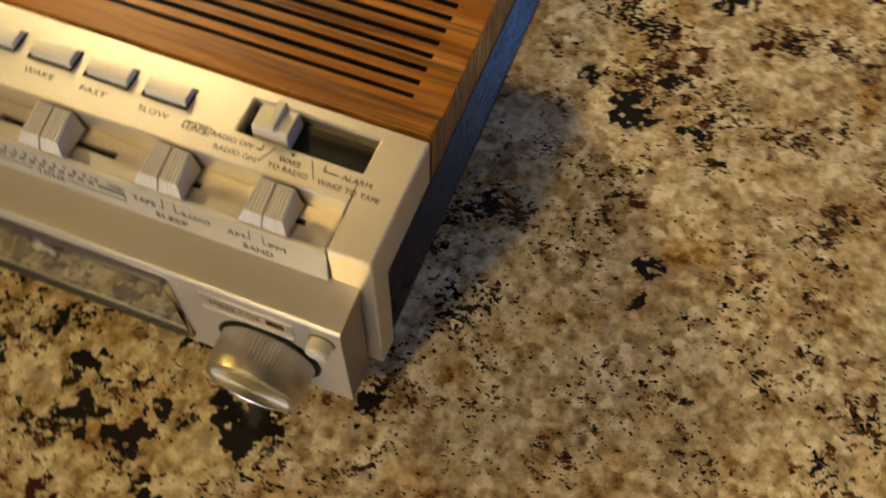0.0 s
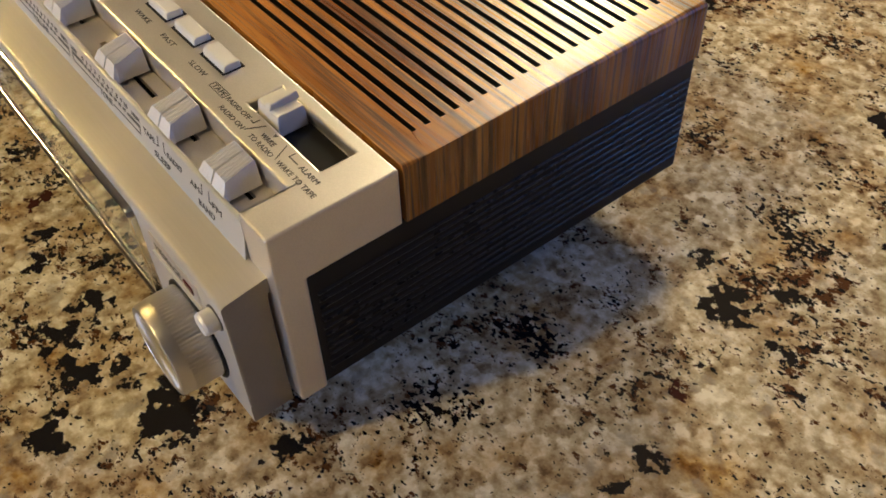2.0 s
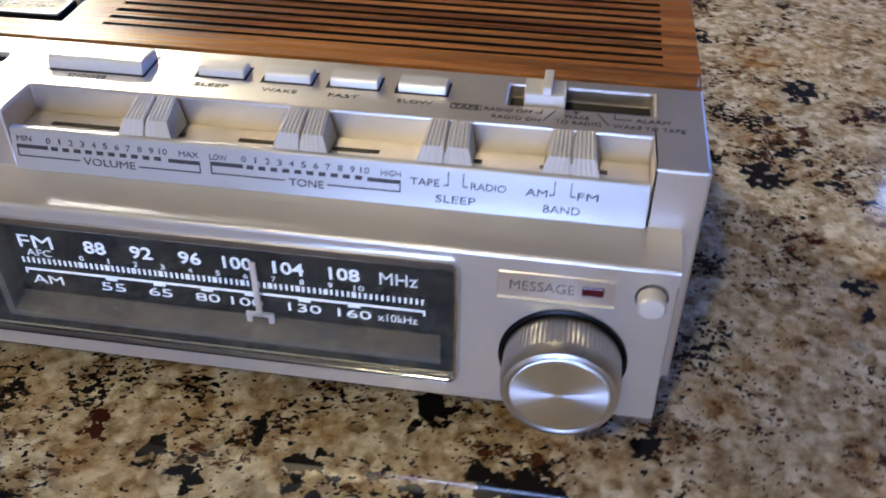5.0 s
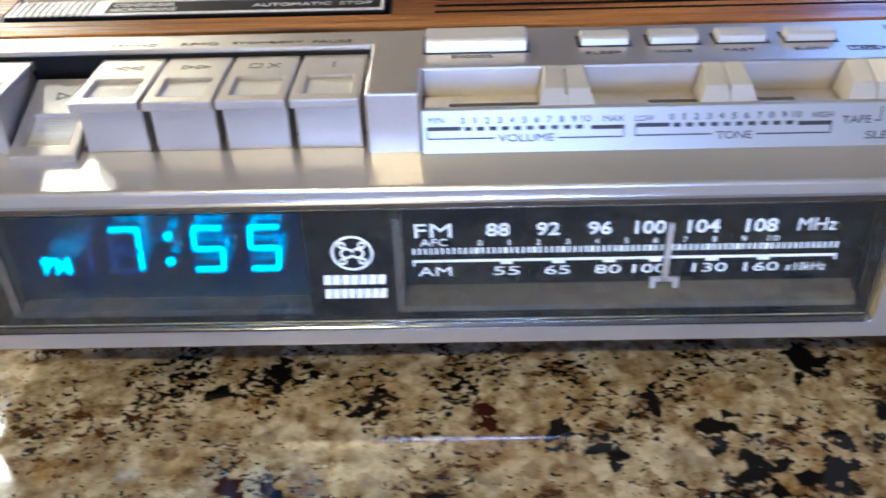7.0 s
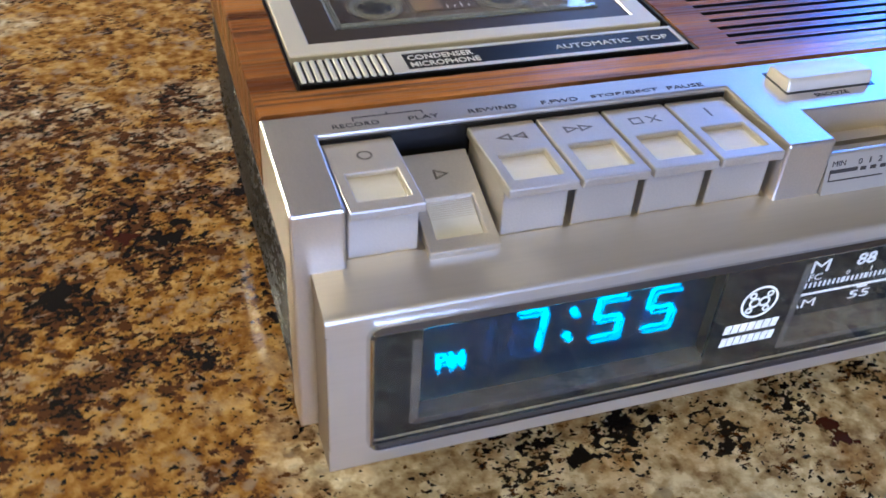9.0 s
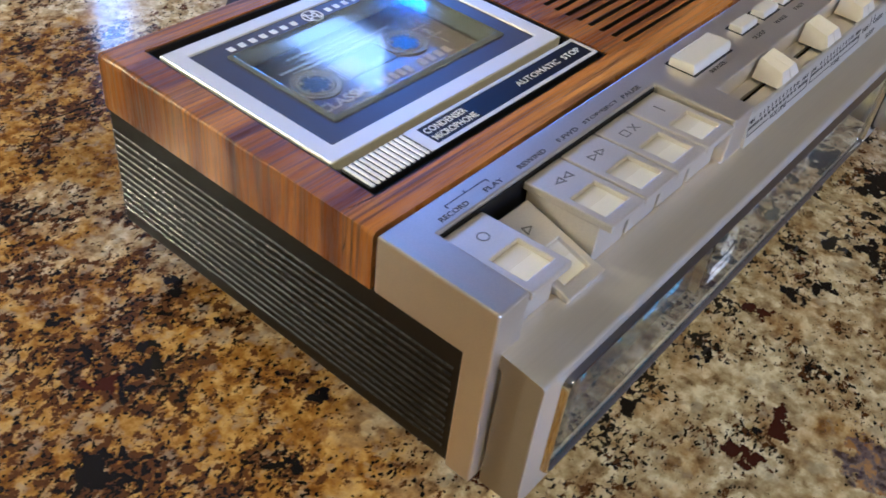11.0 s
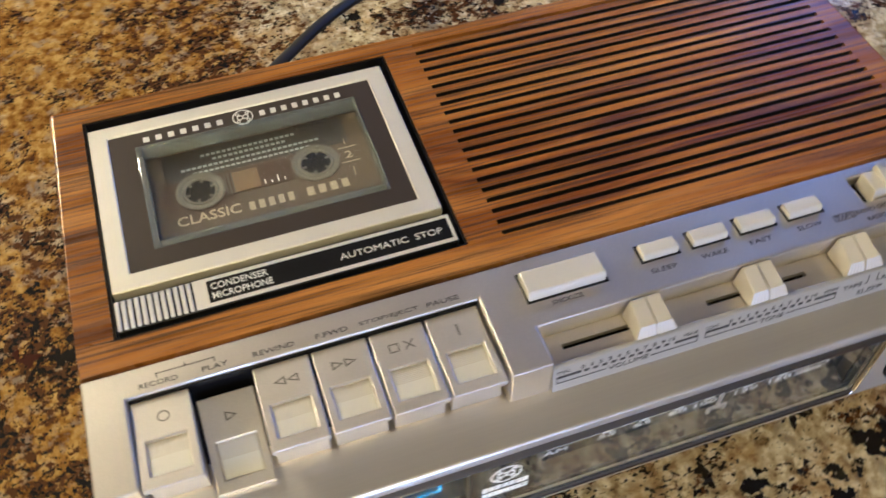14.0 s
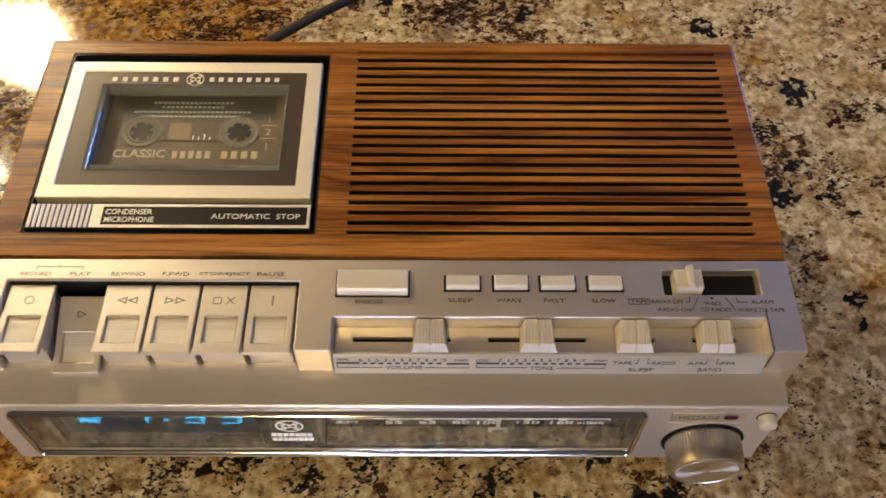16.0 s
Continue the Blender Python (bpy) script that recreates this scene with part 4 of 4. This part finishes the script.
door = part("cassette_door", join(solid([13.2, 28.6, 110.8, 124.6], [29.2, 43.4, 92.0, 105.2], [79.0, 80.1], lambda x, y, z: not (28.6 < x < 110.8 and 43.4 < y < 92.0))), BLACK, radio, "black and silver cassette door with clear window")
part("door_border", door_rim, FRAME_WHITE, door, "broad silver door border")
part("door_face", solid([19.6, 28.6, 110.8, 118.1], [35.6, 43.4, 92.0, 99.4], [80.1, H - 0.3], lambda x, y, z: not (28.6 < x < 110.8 and 43.4 < y < 92.0)), DOOR_DARK, door, "dark brown door face")
part("door_wall", solid([13.4, 14.4, 123.4, 124.4], [29.4, 30.4, 104.0, 105.0], [72.0, 80.0], lambda x, y, z: not (14.4 < x < 123.4 and 30.4 < y < 104.0)), BLACK, door)
lens = part("door_window", box(30.8, 110.0, 46.0, 91.2, 87.3, 87.9), LENS, door, "clear acrylic door window")
lens.visible_shadow = False
part("window_edge", sharp_edges(solid([28.6, 31.0, 109.8, 110.8], [43.4, 46.2, 91.0, 92.0], [82.0, H + 0.3], lambda x, y, z: not (31.0 < x < 109.8 and 46.2 < y < 91.0)), 0.48, 3), EDGE_CLEAR, door, "pale greenish clear plastic window edge")
part("badge", lay(emblem(68.7, 95.0, 3.9), TOP, H - 0.28), INK_WHITE, door)
letter_bars(31.9, 63.4, 95.0, 2.6, 7, 0.5, 0.0, TOP, H - 0.28, door)
letter_bars(75.0, 108.0, 95.0, 2.6, 8, 0.5, 0.0, TOP, H - 0.28, door)

# microphone strip below the door
strip = part("microphone_strip", sharp_edges(box(12.9, 125.6, 13.6, 25.6, 76.0, H + 0.5), 0.4, 1), BLACK, radio, "black and silver microphone strip")
part("strip_trim", solid([13.2, 38.0, 42.4, 124.2, 125.3], [13.9, 15.2, 24.1, 25.3], [H + 0.4, H + 0.75], lambda x, y, z: not (42.4 < x < 124.2 and 15.2 < y < 24.1) and x > 38.0), FRAME_WHITE, strip, "thin silver border")
for i in range(12):
    part("grip_ridge", sharp_edges(box(13.3 + 2.06 * i, 14.7 + 2.06 * i, 13.9, 25.3, H, H + 0.95), 0.3, 1), FRAME_WHITE, strip)
for t, u0, u1, v in (("CONDENSER", 43.6, 62.2, 21.6), ("MICROPHONE", 43.6, 63.2, 17.8)):
    top_print(t, u0, u1, v, 2.6, strip, H + 0.55, INK_WHITE, 0, 0.01)
top_print("AUTOMATIC  STOP", 86.0, 121.5, 19.5, 2.5, strip, H + 0.55, INK_WHITE)

# the cassette in its well: a loose thing of its own
cassette = thing("cassette_tape", 68.5, 70, 70, "smoky brown cassette tape lying under the clear door window", "cassette")
CZ = 80.6
shell = part("shell", sharp_edges(box(18.3, 118.7, 38.5, 102.3, 72.0, CZ), 0.8, 2), SHELL, cassette, "smoky translucent plastic shell")
part("label_band", sharp_edges(box(36.0, 104.0, 77.6, 91.5, CZ - 0.2, CZ + 0.12), 0.1, 1), LABEL_DARK, cassette, "dark smoky upper label band")
for hx in (47.2, 89.8):
    hub = part("hub", turned_z([(8.8, CZ - 0.2), (8.9, CZ + 0.5), (8.3, CZ + 0.7), (7.7, CZ + 0.5), (6.6, CZ + 0.2), (6.2, CZ + 0.55), (5.6, CZ + 0.55), (5.2, CZ + 0.08)], 40, hx, 70.7), HUB_CLEAR, cassette, "clear tape hub with dark centre", 50)
    # Flat black disc stands in for the dark hole.
    part("hub_hole", turned_z([(5.3, CZ + 0.05), (5.3, CZ + 0.2)], 28, hx, 70.7), BLACK, hub)
    for i in range(6):
        a = radians(60 * i + 15)
        tooth = box(-0.5, 0.5, -0.8, 0.8, CZ, CZ + 0.5, 0.12, 1)
        bmesh.ops.rotate(tooth, cent=(0, 0, 0), matrix=Matrix.Rotation(a + math.pi / 2, 3, "Z"), verts=tooth.verts)
        part("hub_tooth", move(tooth, hx + 4.6 * math.cos(a), 70.7 + 4.6 * math.sin(a), 0), HUB_CLEAR, hub)
part("tape_pack", turned_z([(13.5, CZ), (13.5, CZ + 0.08)], 48, 47.2, 70.7), TAPE_BROWN, cassette)
part("slot_window", box(58.6, 80.4, 65.4, 76.2, CZ + 0.05, CZ + 0.25), TAPE_BROWN, cassette, "dark brown slot window")
part("slot_liner", box(59.2, 68.6, 66.0, 75.6, CZ + 0.2, CZ + 0.4), TAPE_TAN, cassette, "tan liner behind the slot window")
part("slot_ribs", join(*[box(56.2 + 1.3 * i, 56.6 + 1.3 * i, 65.6, 76.0, CZ, CZ + 0.45) for i in range(3)], *[box(81.2 + 1.3 * i, 81.6 + 1.3 * i, 65.6, 76.0, CZ, CZ + 0.45) for i in range(2)]), HUB_CLEAR, cassette)
part("level_marks", lay(join(*[bar(70 + 2.4 * i, 70.4 + 2.4 * i, 66.2, 66.2 + h) for i, h in enumerate((2.2, 1.2, 3.0, 1.4))]), TOP, CZ + 0.42), INK_WHITE, cassette)
top_print("CLASSIC", 37.0, 59.5, 58.4, 4.4, cassette, CZ + 0.2, TAPE_INK, 0, 0.015)
part("title_bars", lay(join(blocks(62.4, 80.0, 57.8, 4.0, 5, 0.4), blocks(83.4, 100.6, 57.8, 4.0, 4, 0.4)), TOP, CZ + 0.2), TAPE_INK, cassette)
part("small_print", lay(join(blocks(50, 86, 87.6, 1.1, 18, 0.3), blocks(54, 82, 85.0, 1.1, 14, 0.3), blocks(42, 94, 82.2, 1.0, 26, 0.25), blocks(46, 90, 79.6, 0.9, 22, 0.25)), TOP, CZ + 0.2), PRINT_BLUE, cassette)
top_print("2", 101.0, 103.6, 71.0, 3.4, cassette, CZ + 0.02, TAPE_INK)
part("side_marks", lay(join(bar(99.0, 106.0, 74.6, 74.9), bar(99.0, 106.0, 67.2, 67.5), bar(102.2, 102.5, 60.5, 64.5), bar(102.2, 102.5, 76.5, 79.5)), TOP, CZ + 0.02), TAPE_INK, cassette)

# flexible mains lead leaving the back
def lead(pts, r, n=10):
    bm, rings = bmesh.new(), []
    vs = [Vector(p) for p in pts]
    path = []
    for i in range(len(vs) - 1):
        p0, p1, p2, p3 = vs[max(i - 1, 0)], vs[i], vs[i + 1], vs[min(i + 2, len(vs) - 1)]
        for k in range(8):
            t = k / 8
            path.append(0.5 * ((2 * p1) + (p2 - p0) * t + (2 * p0 - 5 * p1 + 4 * p2 - p3) * t * t + (3 * p1 - p0 - 3 * p2 + p3) * t ** 3))
    path.append(vs[-1])
    for i, p in enumerate(path):
        d = (path[min(i + 1, len(path) - 1)] - path[max(i - 1, 0)]).normalized()
        side = d.cross(Vector((0, 0, 1))).normalized()
        up = side.cross(d)
        rings.append([bm.verts.new(p + (1.55 * r * math.cos(2 * math.pi * k / n)) * side + (r * math.sin(2 * math.pi * k / n)) * up) for k in range(n)])
    for a, b in zip(rings, rings[1:]):
        for k in range(n):
            bm.faces.new([a[k], a[(k + 1) % n], b[(k + 1) % n], b[k]])
    bm.faces.new(rings[0])
    bm.faces.new(rings[-1])
    bmesh.ops.recalc_face_normals(bm, faces=bm.faces)
    return bm


part("power_cord", lead([(46, 118, 40), (56, 134, 41), (74, 155, 42), (98, 178, 41), (126, 206, 36), (165, 245, 22), (215, 300, 7), (290, 380, 2.2), (420, 500, 2.2), (640, 640, 2.2)], 2.0), RUBBER, radio, "black flat power cord", 80)
